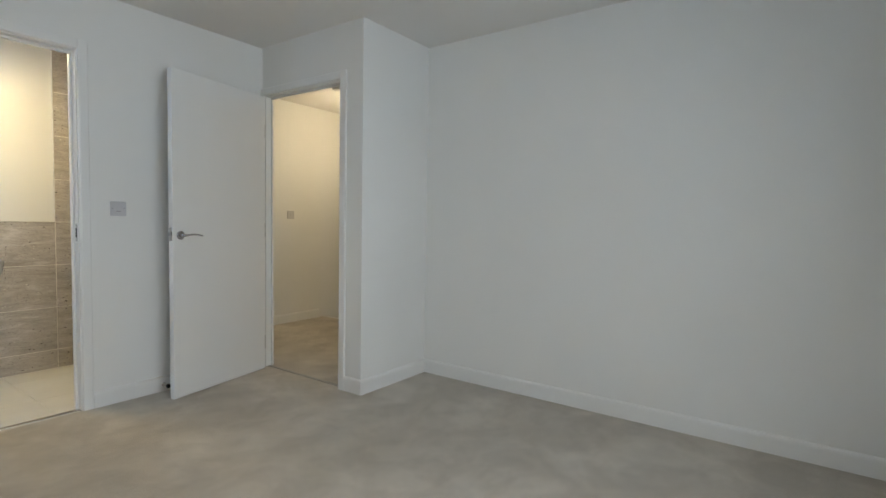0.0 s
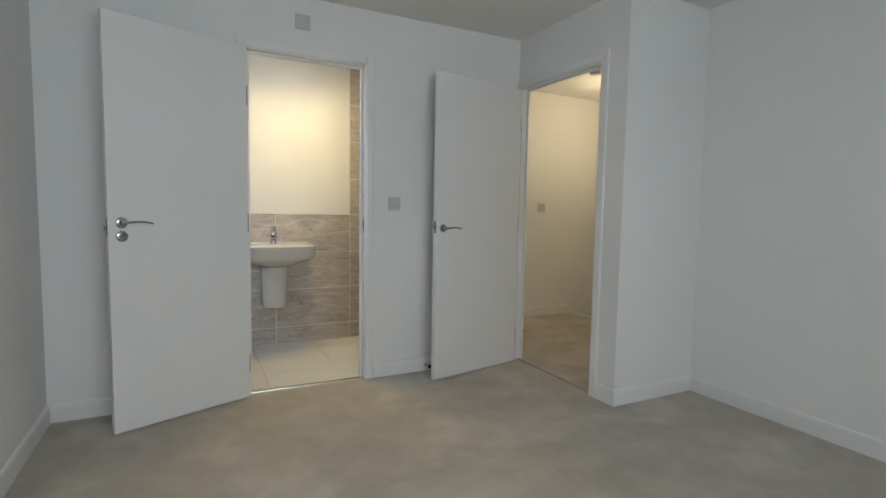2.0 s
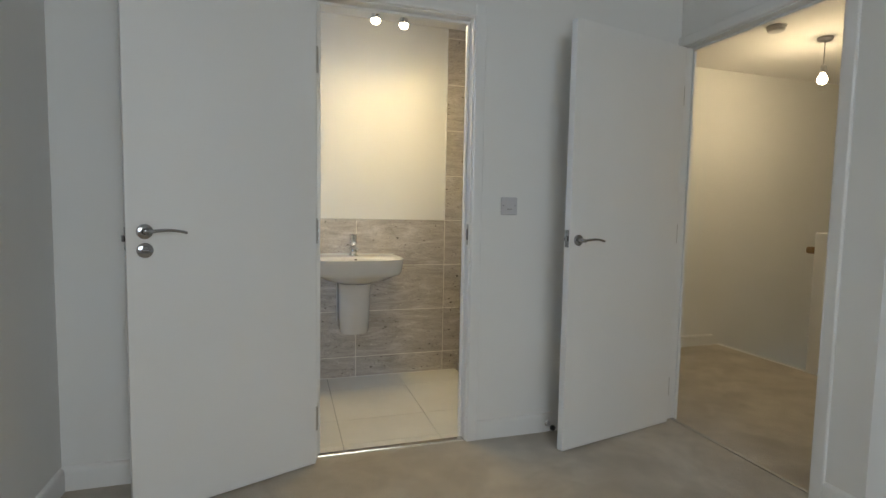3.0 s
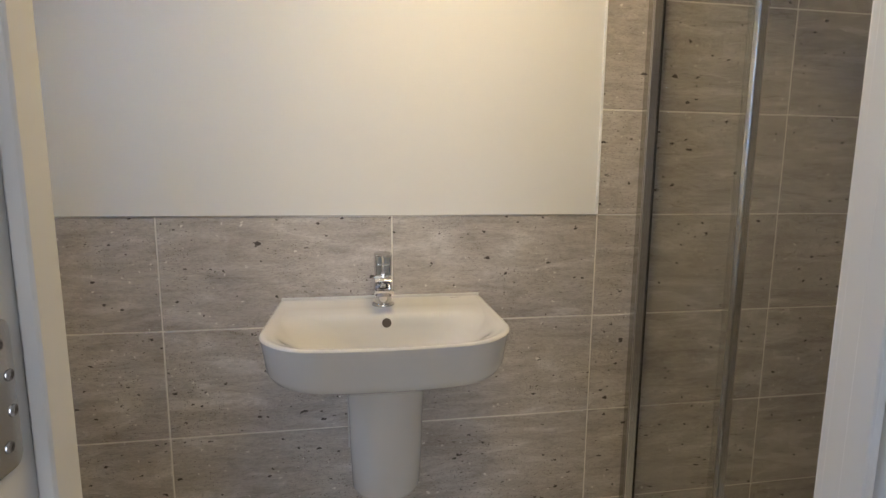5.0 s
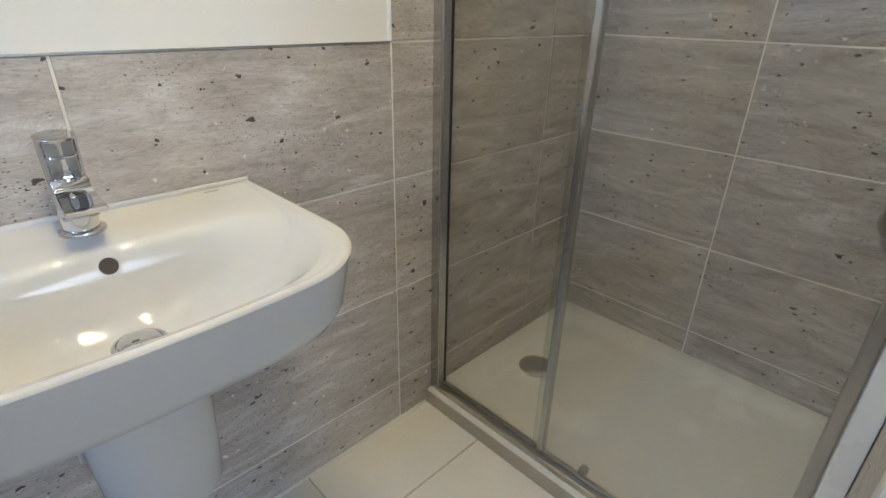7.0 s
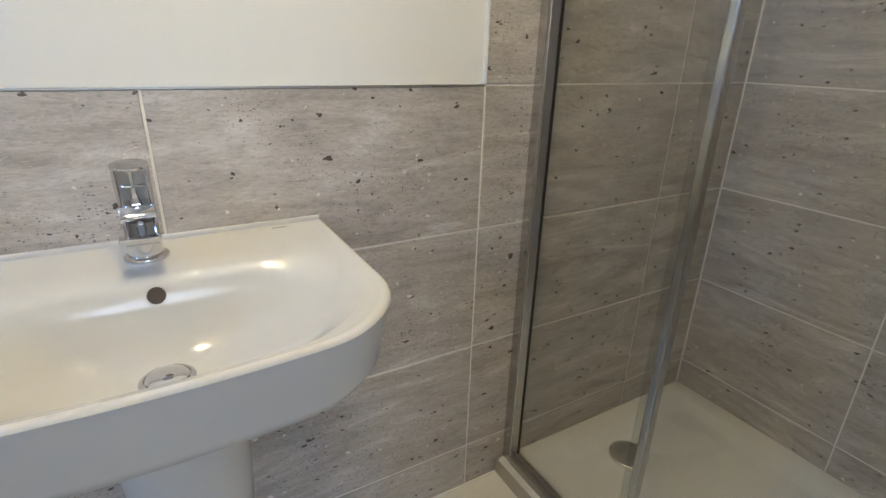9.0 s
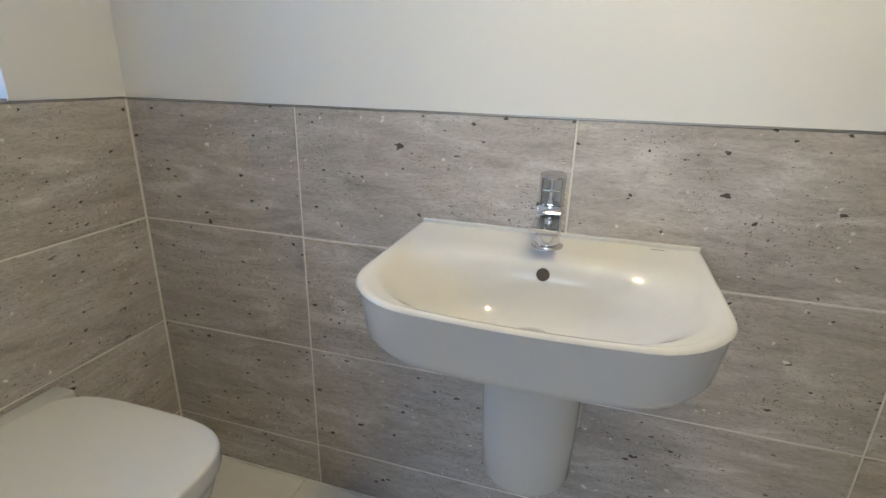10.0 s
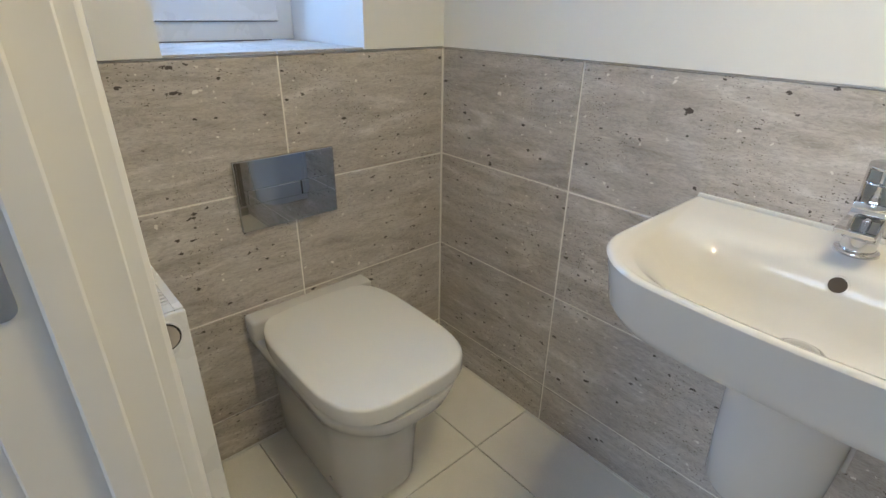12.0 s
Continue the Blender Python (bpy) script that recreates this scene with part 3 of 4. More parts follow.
loft(bm, [[Vector((x * w, y, z)) for x, z in ((-0.90, zb), (0.90, zb), (1, zb + 0.002), (1, zt - 0.0015), (0.96, zt), (-0.96, zt), (-1, zt - 0.0015), (-1, zb + 0.002))]
          for y, w, zb, zt in ((-0.004, 0.0212, 0.020, 0.0845), (-0.0200, 0.0218, 0.026, 0.0842), (-0.0222, 0.0220, 0.027, 0.0785), (-0.0262, 0.0223, 0.029, 0.0725), (-0.0325, 0.0227, 0.032, 0.0680), (-0.042, 0.0233, 0.037, 0.0648),
                              (-0.056, 0.0240, 0.0440, 0.0622), (-0.072, 0.0246, 0.0490, 0.0602), (-0.086, 0.0248, 0.0512, 0.0588), (-0.089, 0.0240, 0.0525, 0.0575))])
part("spout", bm, CHROME, tap, "", True)


def lever_shell(r_in, r_out, flare, z0, z1, w0, w1, n=30):
    """A curved upright wall about the tap's axis between two angles, widening upwards."""
    shell = bmesh.new()
    rings = []
    for k in range(n + 1):
        w = radians(w0 + (w1 - w0) * k / n)
        c, q = math.cos(w), math.sin(w)
        rings.append([Vector((r_in * c, r_in * q, z0)), Vector((r_out * c, r_out * q, z0)), Vector(((r_out + flare) * c, (r_out + flare) * q, z1)), Vector(((r_in + flare) * c, (r_in + flare) * q, z1))])
    return loft(shell, rings)


lever = part("lever", lever_shell(0.0205, 0.0230, 0.0012, 0.0852, 0.1352, -38, 218), CHROME, tap, "", True)
# added sheet whose pale colour stands in for reflections on the chrome inside
part("reflection_liner", lever_shell(0.0190, 0.0203, 0.0012, 0.0856, 0.1348, -34, 214), REFLECTION_METAL, lever, "added inner face of the loop, pale to imitate reflections in chrome", True)
bm = bmesh.new()
loft(bm, [[Vector((r * math.cos(w), (r if math.sin(w) > 0 else r * 1.22) * math.sin(w), z + 0.10 * r * math.sin(w) * k)) for w in [2 * math.pi * i / 40 for i in range(40)]]
          for r, z, k in ((0.0225, 0.1352, 0.0), (0.0243, 0.1362, 0.4), (0.0245, 0.1392, 0.8), (0.0238, 0.1408, 1.0), (0.012, 0.1414, 1.0), (0.001, 0.1415, 1.0))])
part("grip", bm, CHROME, lever, "", True)
part("seat_line", lathe(bmesh.new(), [(0.0226, 0.0842), (0.0229, 0.0846), (0.0229, 0.0852), (0.004, 0.0856)], 32), CHROME, lever, "", True)
bm = bmesh.new()
loft(bm, [[Vector((x * w, y + dy, z)) for x, dy in ((-1, 0.001), (-0.6, -0.0015), (0.6, -0.0015), (1, 0.001), (0.7, 0.004), (-0.7, 0.004))]
          for z, y, w in ((0.0850, -0.0150, 0.0085), (0.094, -0.0148, 0.0056), (0.104, -0.0150, 0.0036), (0.114, -0.0158, 0.0028), (0.126, -0.0175, 0.0030), (0.1355, -0.0205, 0.0040))])
part("spine", bm, CHROME, lever, "", True)
arc_pts = [(0.0198 * math.sin(radians(-62 + 124 * k / 12)), -0.0198 * math.cos(radians(-62 + 124 * k / 12)), 0.1130) for k in range(13)]
part("cross_bar", tube(bmesh.new(), arc_pts, 0.0017, 8), CHROME, lever, "", True)

# toilet pan, back to the wall
XT = XL + 0.010
wc = thing("toilet", pose(XT, 0.585, 0, 0, 0, 90), "white back-to-wall toilet with closed square lid", "toilet")
part("pan", loft_plans([
    (0.118, 0.0, 0.375, 0.085, 0.012, 0.004), (0.119, 0.0, 0.378, 0.085, 0.012, 0.03), (0.122, 0.0, 0.388, 0.09, 0.014, 0.15), (0.130, 0.0, 0.405, 0.10, 0.016, 0.235),
    (0.152, 0.0, 0.450, 0.125, 0.02, 0.300), (0.170, 0.0, 0.483, 0.130, 0.022, 0.338), (0.1765, 0.0, 0.495, 0.130, 0.018, 0.362), (0.1780, 0.001, 0.498, 0.130, 0.018, 0.373), (0.1770, 0.002, 0.497, 0.130, 0.018, 0.3815), (0.1740, 0.003, 0.494, 0.130, 0.018, 0.3825)]), CERAMIC, wc, "", True)


def squircle(a, d0, d1, z, n=3.7, k=56):
    """Rounded-square outline of seat and lid between the depths d0 and d1."""
    out, b, m = [], (d1 - d0) / 2, (d1 + d0) / 2
    for i in range(k):
        c, q = math.cos(2 * math.pi * i / k), math.sin(2 * math.pi * i / k)
        out.append(Vector((a * math.copysign(abs(c) ** (2 / n), c), -(m + b * math.copysign(abs(q) ** (2 / n), q)), z)))
    return out


part("seat", loft(bmesh.new(), [squircle(*r) for r in ((0.160, 0.052, 0.486, 0.3835), (0.165, 0.048, 0.491, 0.3855), (0.166, 0.047, 0.492, 0.396), (0.163, 0.050, 0.489, 0.3995))]), LIDPLASTIC, wc, "", True)
part("lid", loft(bmesh.new(), [squircle(*r) for r in ((0.172, 0.040, 0.500, 0.392), (0.180, 0.032, 0.508, 0.3902), (0.1835, 0.029, 0.512, 0.392), (0.1852, 0.0275, 0.5142, 0.4), (0.1852, 0.0278, 0.514, 0.427),
    (0.1848, 0.0282, 0.5136, 0.4305), (0.1834, 0.0296, 0.512, 0.433), (0.1806, 0.0324, 0.509, 0.4346), (0.176, 0.037, 0.504, 0.4354), (0.150, 0.064, 0.476, 0.4374), (0.100, 0.125, 0.415, 0.4396), (0.035, 0.22, 0.32, 0.4408))]), LIDPLASTIC, wc, "", True)
part("hinge_deck", boxed(-0.180, 0.180, -0.060, 0.0, 0.372, 0.436, 0.009, 3), CERAMIC, wc, "", True)
for sx in (-1, 1):
    part("fixing_cap", lathe(bmesh.new(), [(0.007, 0), (0.0065, 0.003), (0.002, 0.0045)], 16, pose(sx * 0.1195, -0.28, 0.045, 0, sx * 90, 0)), PLASTIC, wc, "", True)

# flush plate
plate = thing("flush_plate", pose(XT + 0.001, 0.567, 0.748, 0, 0, 90), "chrome dual flush plate set in the tiles", "flush plate")
part("cover", boxed(-0.130, 0.129, -0.011, 0, -0.089, 0.085, 0.002), MIRROR, plate)
part("wide_button", boxed(-0.105, 0.030, -0.0135, -0.0112, -0.022, 0.014, 0.001, 1), MIRROR, plate)
part("narrow_button", boxed(0.034, 0.105, -0.0135, -0.0112, -0.022, 0.014, 0.001, 1), MIRROR, plate)
# black strip painted as the shade between the two buttons
part("button_gap_shade", boxed(0.0305, 0.0335, -0.0116, -0.0112, -0.022, 0.014), HOLE_SHADE, plate)

# shower enclosure
XG = 0.372        # plane of the glass
YN = YW + 0.010
tray = thing("shower_tray", pose(0, 0, 0), "low white rectangular shower tray", "shower tray")
TX0, TX1, TY0, TY1, TZ = 0.335, XR - 0.011, YN + 0.002, YT - 0.002, 0.05
bm = bmesh.new()


def tray_ring(i, z):
    x0, x1, y0, y1, r = TX0 + i, TX1 - i, TY0 + i, TY1 - i, 0.012 + i * 0.3
    ring = []
    for cx, cy, w0 in ((x1 - r, y1 - r, 0), (x0 + r, y1 - r, 90), (x0 + r, y0 + r, 180), (x1 - r, y0 + r, 270)):
        for k in range(6):
            w = radians(w0 + 18 * k)
            ring.append(Vector((cx + r * math.cos(w), cy + r * math.sin(w), z)))
    return ring


loft(bm, [tray_ring(0, 0.001), tray_ring(0, TZ - 0.004), tray_ring(0.004, TZ), tray_ring(0.055, TZ), tray_ring(0.063, TZ - 0.004), tray_ring(0.085, TZ - 0.022), tray_ring(0.10, TZ - 0.0245), tray_ring(0.25, TZ - 0.027)])
part("tray_body", bm, ACRYLIC, tray, "", True)
part("drain_cover", lathe(bmesh.new(), [(0.056, 0), (0.056, 0.006), (0.053, 0.0085), (0.03, 0.0105), (0.002, 0.011)], 36, pose(0.70, 0.925, TZ - 0.0265)), DULL, tray, "round metal drain cover", True)
part("front_trim", boxed(TX0 - 0.004, TX0 - 0.0005, TY0, TY1, 0.0005, TZ - 0.002, 0.001, 1), SATIN, tray)

encl = thing("shower_enclosure", pose(0, 0, 0), "chrome framed glass shower enclosure with sliding door", "shower enclosure")
ZT = 1.91
part("wall_profile", boxed(XG - 0.020, XG + 0.0125, YT - 0.036, YT - 0.001, TZ + 0.001, ZT, 0.002), POSTMETAL, encl)
part("profile_groove", boxed(XG - 0.0208, XG - 0.0201, YT - 0.0305, YT - 0.0285, TZ + 0.002, ZT - 0.001), DULL, encl)
part("wall_profile", boxed(XG - 0.020, XG + 0.020, YN + 0.001, YN + 0.036, TZ + 0.001, ZT, 0.003), UPVC, encl, "white wall profile")
part("bottom_rail", boxed(XG - 0.022, XG + 0.018, YN + 0.037, YT - 0.037, TZ + 0.0005, TZ + 0.020, 0.003), SATIN, encl)
part("rail_lip", boxed(XG - 0.004, XG + 0.001, YN + 0.037, YT - 0.037, TZ + 0.0205, TZ + 0.030, 0.001, 1), SATIN, encl)
part("top_rail", boxed(XG - 0.022, XG + 0.022, YN + 0.037, YT - 0.037, ZT - 0.045, ZT, 0.004), SATIN, encl)
fixed = part("fixed_pane", boxed(XG + 0.0055, XG + 0.0115, 0.686, YT - 0.034, TZ + 0.021, ZT - 0.046), GLASS, encl, "clear fixed glass pane")
part("gasket", boxed(XG + 0.0055, XG + 0.012, YT - 0.0375, YT - 0.0365, TZ + 0.021, ZT - 0.046), RUBBER, encl)
part("post", boxed(XG - 0.008, XG + 0.013, 0.667, 0.685, TZ + 0.021, ZT - 0.046, 0.004), POSTMETAL, encl)
slide = part("sliding_pane", boxed(XG - 0.014, XG - 0.008, YN + 0.045, 0.695, TZ + 0.031, ZT - 0.046), GLASS, encl, "clear sliding glass door")
part("door_stile", boxed(XG - 0.020, XG - 0.003, YN + 0.038, YN + 0.060, TZ + 0.031, ZT - 0.046, 0.003), SATIN, slide)
part("door_guide", boxed(XG + 0.000, XG + 0.026, 0.548, 0.566, TZ + 0.021, TZ + 0.045, 0.003), DULL, encl, "small metal bottom guide")
for p in (fixed, slide):
    p.visible_shadow = False

# shower outlet and hose on the end wall
fit_ = thing("shower_hose", pose(XR - 0.0105, 0.205, 0), "chrome wall outlet with ribbed shower hose", "shower hose")
part("outlet", lathe(bmesh.new(), [(0.030, 0), (0.030, 0.006), (0.026, 0.010), (0.013, 0.012), (0.012, 0.034), (0.009, 0.038)], 26, pose(0, 0, 0.87, 0, -90, 0)), CHROME, fit_, "", True)
part("elbow", tube(bmesh.new(), [(-0.034, 0, 0.872), (-0.036, -0.001, 0.85), (-0.036, -0.003, 0.825)], [0.012, 0.0115, 0.0105], 14), CHROME, fit_, "", True)
hose_pts = []
for k in range(61):
    w = k / 60
    if w < 0.35:
        u = w / 0.35
        hose_pts.append((-0.036, -0.003 + 0.030 * u * u, 0.825 - 0.150 * u))
    elif w < 0.6:
        u = (w - 0.35) / 0.25 * math.pi
        hose_pts.append((-0.036, 0.027 - 0.035 * (1 - math.cos(u)), 0.675 - 0.045 * math.sin(u)))
    else:
        u = (w - 0.6) / 0.4
        hose_pts.append((-0.036, -0.043 - 0.02 * u, 0.675 + 0.63 * u))
part("hose", tube(bmesh.new(), hose_pts, [0.0085 if k % 2 else 0.0072 for k in range(61)], 12), DULL, fit_, "ribbed metal hose", True)
part("bracket", boxed(-0.05, 0, -0.078, -0.048, 1.29, 1.335, 0.006), CHROME, fit_)

# ceiling spot fitting
spots = thing("ceiling_spotlight", pose(-0.24, 0.59, H), "square ceiling fitting with four lit spotlights", "spotlight")
part("plate", boxed(-0.11, 0.11, -0.11, 0.11, -0.022, -0.0005, 0.005), CHROME, spots)
for k, (sx, sy) in enumerate(SPOTS):
    x, y = sx + 0.24, sy - 0.59
    arm = part("arm", tube(bmesh.new(), [(x * 0.55, y * 0.45, -0.02), (x * 0.8, y * 0.8, -0.05), (x, y, -0.075)], 0.006, 10), CHROME, spots, "", True)
    head = part("spot_head", lathe(bmesh.new(), [(0.012, 0.0), (0.020, -0.01), (0.026, -0.045), (0.0285, -0.062), (0.026, -0.062), (0.024, -0.046)], 24, pose(x, y, -0.068)), CHROME, spots, "", True)
    part("bulb", lathe(bmesh.new(), [(0.0230, -0.055), (0.0275, -0.066), (0.0275, -0.074), (0.018, -0.086), (0.002, -0.090)], 20, pose(x, y, -0.068)), BULB, head, "glowing bulb", True)
    l, ld = lamp("spot_light", "SPOT", (sx, sy, H - 0.166), SPOT_POWER * SPOT_SHARES[k], SPOT_COLOR, target=SPOT_AIMS[k])
    ld.spot_size, ld.spot_blend, ld.shadow_soft_size = radians(172), 1.0, 0.016

# radiator on the doorway wall
rad = thing("radiator", pose(-1.285, YW, 0), "small white panel radiator with slotted top grille", "radiator")
RX, RY0, RY1, RZ0, RZ1 = 0.168, 0.036, 0.110, 0.12, 0.70
part("front_panel", boxed(-RX + 0.008, RX - 0.008, RY1 - 0.012, RY1, RZ0, RZ1 - 0.002, 0.004), UPVC, rad)
part("back_panel", boxed(-RX + 0.008, RX - 0.008, RY0, RY0 + 0.012, RZ0, RZ1 - 0.002, 0.004), UPVC, rad)
for sx in (-1, 1):
    side = part("side_cover", boxed(min(sx * RX, sx * (RX - 0.0075)), max(sx * RX, sx * (RX - 0.0075)), RY0 - 0.001, RY1 + 0.001, RZ0 + 0.004, RZ1, 0.003), UPVC, rad)
    pl = part("plug_cup", lathe(bmesh.new(), [(0.0305, 0), (0.0300, 0.0030), (0.0272, 0.0030), (0.0270, 0.0006)], 24, pose(sx * RX, 0.070, RZ1 - 0.040, 0, sx * 90, 0)), UPVC, side, "", True)
    part("plug", lathe(bmesh.new(), [(0.0235, 0.0008), (0.0235, 0.003), (0.019, 0.0040), (0.002, 0.0042)], 22, pose(sx * RX, 0.070, RZ1 - 0.040, 0, sx * 90, 0)), BEIGECAP, side, "nickel blanking plug", True)
for sx in (-1, 1):
    # black disc behind each plug, painted shade of the cup
    part("plug_hole_shade", lathe(bmesh.new(), [(0.0268, 0.0003), (0.0268, 0.0006), (0.002, 0.0007)], 22, pose(sx * RX, 0.070, RZ1 - 0.040, 0, sx * 90, 0)), HOLE_SHADE, rad)
for y0, y1 in ((RY0, RY0 + 0.014), (RY1 - 0.014, RY1)):
    part("grille_rail", boxed(-RX + 0.008, RX - 0.008, y0, y1, RZ1 - 0.0018, RZ1 + 0.002, 0.0008, 1), UPVC, rad)
for sx in (-1, 1):
    part("pressed_rib", tube(bmesh.new(), [(sx * RX, 0.046 + 0.010 * k, RZ1 - 0.092 + 0.0012 * k * k) for k in range(6)], [0.001, 0.0022, 0.0026, 0.0026, 0.0022, 0.001], 8), UPVC, rad, "", True)
    part("end_band", boxed(min(sx * (RX - 0.008), sx * (RX - 0.034)), max(sx * (RX - 0.008), sx * (RX - 0.034)), RY0 + 0.0142, RY1 - 0.0142, RZ1 - 0.0017, RZ1 + 0.0014), UPVC, rad)
nsl = 22
for k in range(nsl):
    x = -RX + 0.040 + (2 * RX - 0.080) * k / (nsl - 1)
    part("grille_slat", boxed(x - 0.0036, x + 0.0036, RY0 + 0.0141, RY1 - 0.0141, RZ1 - 0.0016, RZ1 + 0.0012), UPVC, rad)
part("convector", boxed(-RX + 0.01, RX - 0.01, RY0 + 0.016, RY1 - 0.016, RZ0 + 0.05, RZ1 - 0.03), GREYMARK, rad)
for sx in (-0.09, 0.09):
    part("wall_bracket", boxed(sx - 0.012, sx + 0.012, 0.0, RY0, RZ0 + 0.06, RZ1 - 0.1), UPVC, rad)

# window over the toilet
XF = XL - 0.385   # room face of the frame
win = thing("window_1", pose(XF, 0, 0), "white plastic casement window in a deep reveal", "window", kind="structure")


def frame_bars(parent, names, y0, y1, z0, z1, w, x0, x1, mat, bev):
    """A welded rectangular frame of bar width w with softened front edges."""
    rings = []
    for i, x in ((0, x0), (0, x1 - bev), (bev * 0.3, x1 - bev * 0.3), (bev, x1), (w - bev, x1), (w - bev * 0.3, x1 - bev * 0.3), (w, x1 - bev), (w, x0), (0, x0)):
        rings.append([Vector((x, y0 + i, z0 + i)), Vector((x, y1 - i, z0 + i)), Vector((x, y1 - i, z1 - i)), Vector((x, y0 + i, z1 - i))])
    fbm = loft(bmesh.new(), rings, False, False)
    bmesh.ops.remove_doubles(fbm, verts=fbm.verts[:], dist=0.00001)
    part(names, fbm, mat, parent)


frame_bars(win, "window_frame", WY0 + 0.001, WY1 - 0.001, WZ0 + 0.001, WZ1 - 0.001, 0.055, -0.07, 0.0, UPVC, 0.002)
frame_bars(win, "casement", WY0 + 0.052, WY1 - 0.052, WZ0 + 0.052, WZ1 - 0.052, 0.060, -0.055, 0.014, UPVC, 0.003)
frame_bars(win, "glazing_bead", WY0 + 0.1085, WY1 - 0.1085, WZ0 + 0.1085, WZ1 - 0.1085, 0.012, -0.03, 0.004, UPVC, 0.004)
frame_bars(win, "seal", WY0 + 0.0495, WY1 - 0.0495, WZ0 + 0.0495, WZ1 - 0.0495, 0.0024, -0.01, 0.0030, RUBBER, 0.0005)
pane = part("pane", boxed(-0.036, -0.030, WY0 + 0.108, WY1 - 0.108, WZ0 + 0.108, WZ1 - 0.108), PANE, win)
pane.visible_shadow = False

# bedroom window behind the walk
bwin = thing("window_2", pose(0, YB - 0.16, 0), "white plastic bedroom window", "window", kind="structure")
BM = (BWX0 + BWX1) / 2
for x0, x1, z0, z1 in ((BWX0, BWX1, BWZ0, BWZ0 + 0.06), (BWX0, BWX1, BWZ1 - 0.06, BWZ1), (BWX0, BWX0 + 0.06, BWZ0 + 0.0605, BWZ1 - 0.0605),
                       (BWX1 - 0.06, BWX1, BWZ0 + 0.0605, BWZ1 - 0.0605), (BM - 0.04, BM + 0.04, BWZ0 + 0.0605, BWZ1 - 0.0605)):
    part("window_frame", boxed(x0 + 0.001, x1 - 0.001, -0.07, 0, z0, z1, 0.005), UPVC, bwin)
for x0, x1 in ((BWX0 + 0.06, BM - 0.041), (BM + 0.041, BWX1 - 0.06)):
    p = part("pane", boxed(x0, x1, -0.04, -0.034, BWZ0 + 0.061, BWZ1 - 0.061), PANE, bwin)
    p.visible_shadow = False

# ---- switches and fittings ----
def wall_plate(name, m, label, category, w=0.085, h=0.085, rocker=True, dark=False):
    t = thing(name, m, label, category, "wall switch plates")
    part("plate", boxed(-w / 2, w / 2, -0.008, 0, -h / 2, h / 2, 0.003), PLASTIC, t)
    if rocker:
        part("rocker", boxed(-0.008, 0.008, -0.012, -0.0082, -0.015, 0.015, 0.002), PLASTIC, t)
        for sx in (-0.030, 0.030):
            part("screw", lathe(bmesh.new(), [(0.0032, 0), (0.003, 0.001), (0.001, 0.0012)], 12, pose(sx, -0.0081, 0, 90)), DULL, t)
    else:
        part("rotary_mark", lathe(bmesh.new(), [(0.022, 0), (0.022, 0.0018), (0.020, 0.0022), (0.002, 0.0022)], 26, pose(0, -0.0081, 0.002, 90)), PLASTIC, t)
        part("mark_bar", boxed(-0.013, 0.013, -0.0112, -0.0104, -0.017, -0.013), GREYMARK, t)
        for sx in (-0.031, 0.031):
            part("screw", lathe(bmesh.new(), [(0.0035, 0), (0.003, 0.001), (0.001, 0.0012)], 12, pose(sx, -0.0081, 0.002, 90)), GREYMARK, t)
    return t


wall_plate("light_switch", pose(0.212, -0.0004, 1.150), "white plastic wall switch plate beside the doorway", "switch", rocker=False)
wall_plate("fan_isolator_switch", pose(-0.375, -0.0004, 2.206), "white plastic isolator switch above the doorway", "switch", 0.088, 0.088)
wall_plate("light_switch", pose(2.35, 1.1996, 1.158), "white plastic light switch on the landing wall", "switch", 0.086, 0.086)

pend = thing("pendant_light", pose(PENDANT[0], PENDANT[1], H), "bare lit bulb hanging from a ceiling rose", "pendant light")
part("rose", lathe(bmesh.new(), [(0.048, -0.0005), (0.048, -0.012), (0.040, -0.022), (0.012, -0.030)], 26), PLASTIC, pend, "", True)
part("flex", tube(bmesh.new(), [(0, 0, -0.028), (0.001, 0, -0.11), (0, 0, -0.19)], 0.0035, 8), PLASTIC, pend, "", True)
part("lamp_holder", lathe(bmesh.new(), [(0.012, -0.185), (0.018, -0.195), (0.019, -0.235), (0.015, -0.238)], 20), PLASTIC, pend, "", True)
part("bulb", lathe(bmesh.new(), [(0.013, -0.238), (0.018, -0.250), (0.030, -0.272), (0.030, -0.290), (0.020, -0.308), (0.003, -0.314)], 22), BULB, pend, "glowing bulb", True)
pl_, pd_ = lamp("pendant_glow", "POINT", (PENDANT[0], PENDANT[1], H - 0.35), LANDING_POWER, LANDING_COLOR)
pd_.shadow_soft_size = 0.03
alarm = thing("smoke_alarm", pose(2.20, 0.31, H), "round white smoke alarm on the landing ceiling", "smoke alarm")
part("base", lathe(bmesh.new(), [(0.058, -0.0005), (0.058, -0.010), (0.052, -0.012)], 30), PLASTIC, alarm, "", True)
part("cover", lathe(bmesh.new(), [(0.050, -0.0122), (0.052, -0.022), (0.044, -0.034), (0.020, -0.038), (0.003, -0.038)], 30), PLASTIC, alarm, "", True)

newel = thing("stair_newel", pose(2.83, 0.345, 0), "white newel post with oak handrail end", "newel post")
part("post", boxed(-0.045, 0.045, -0.045, 0.045, 0.004, 1.02, 0.006), GLOSS, newel)
part("base_trim", boxed(-0.052, 0.052, -0.052, 0.052, 0.004, 0.016, 0.003), GLOSS, newel)
part("handrail", boxed(-0.032, 0.032, 0.046, 0.12, 0.865, 0.915, 0.014), OAK, newel, "oak handrail end")

# ---- tiles ----
ROWS_LOW = [0.002, 0.137, 0.445, 0.751, 1.058]
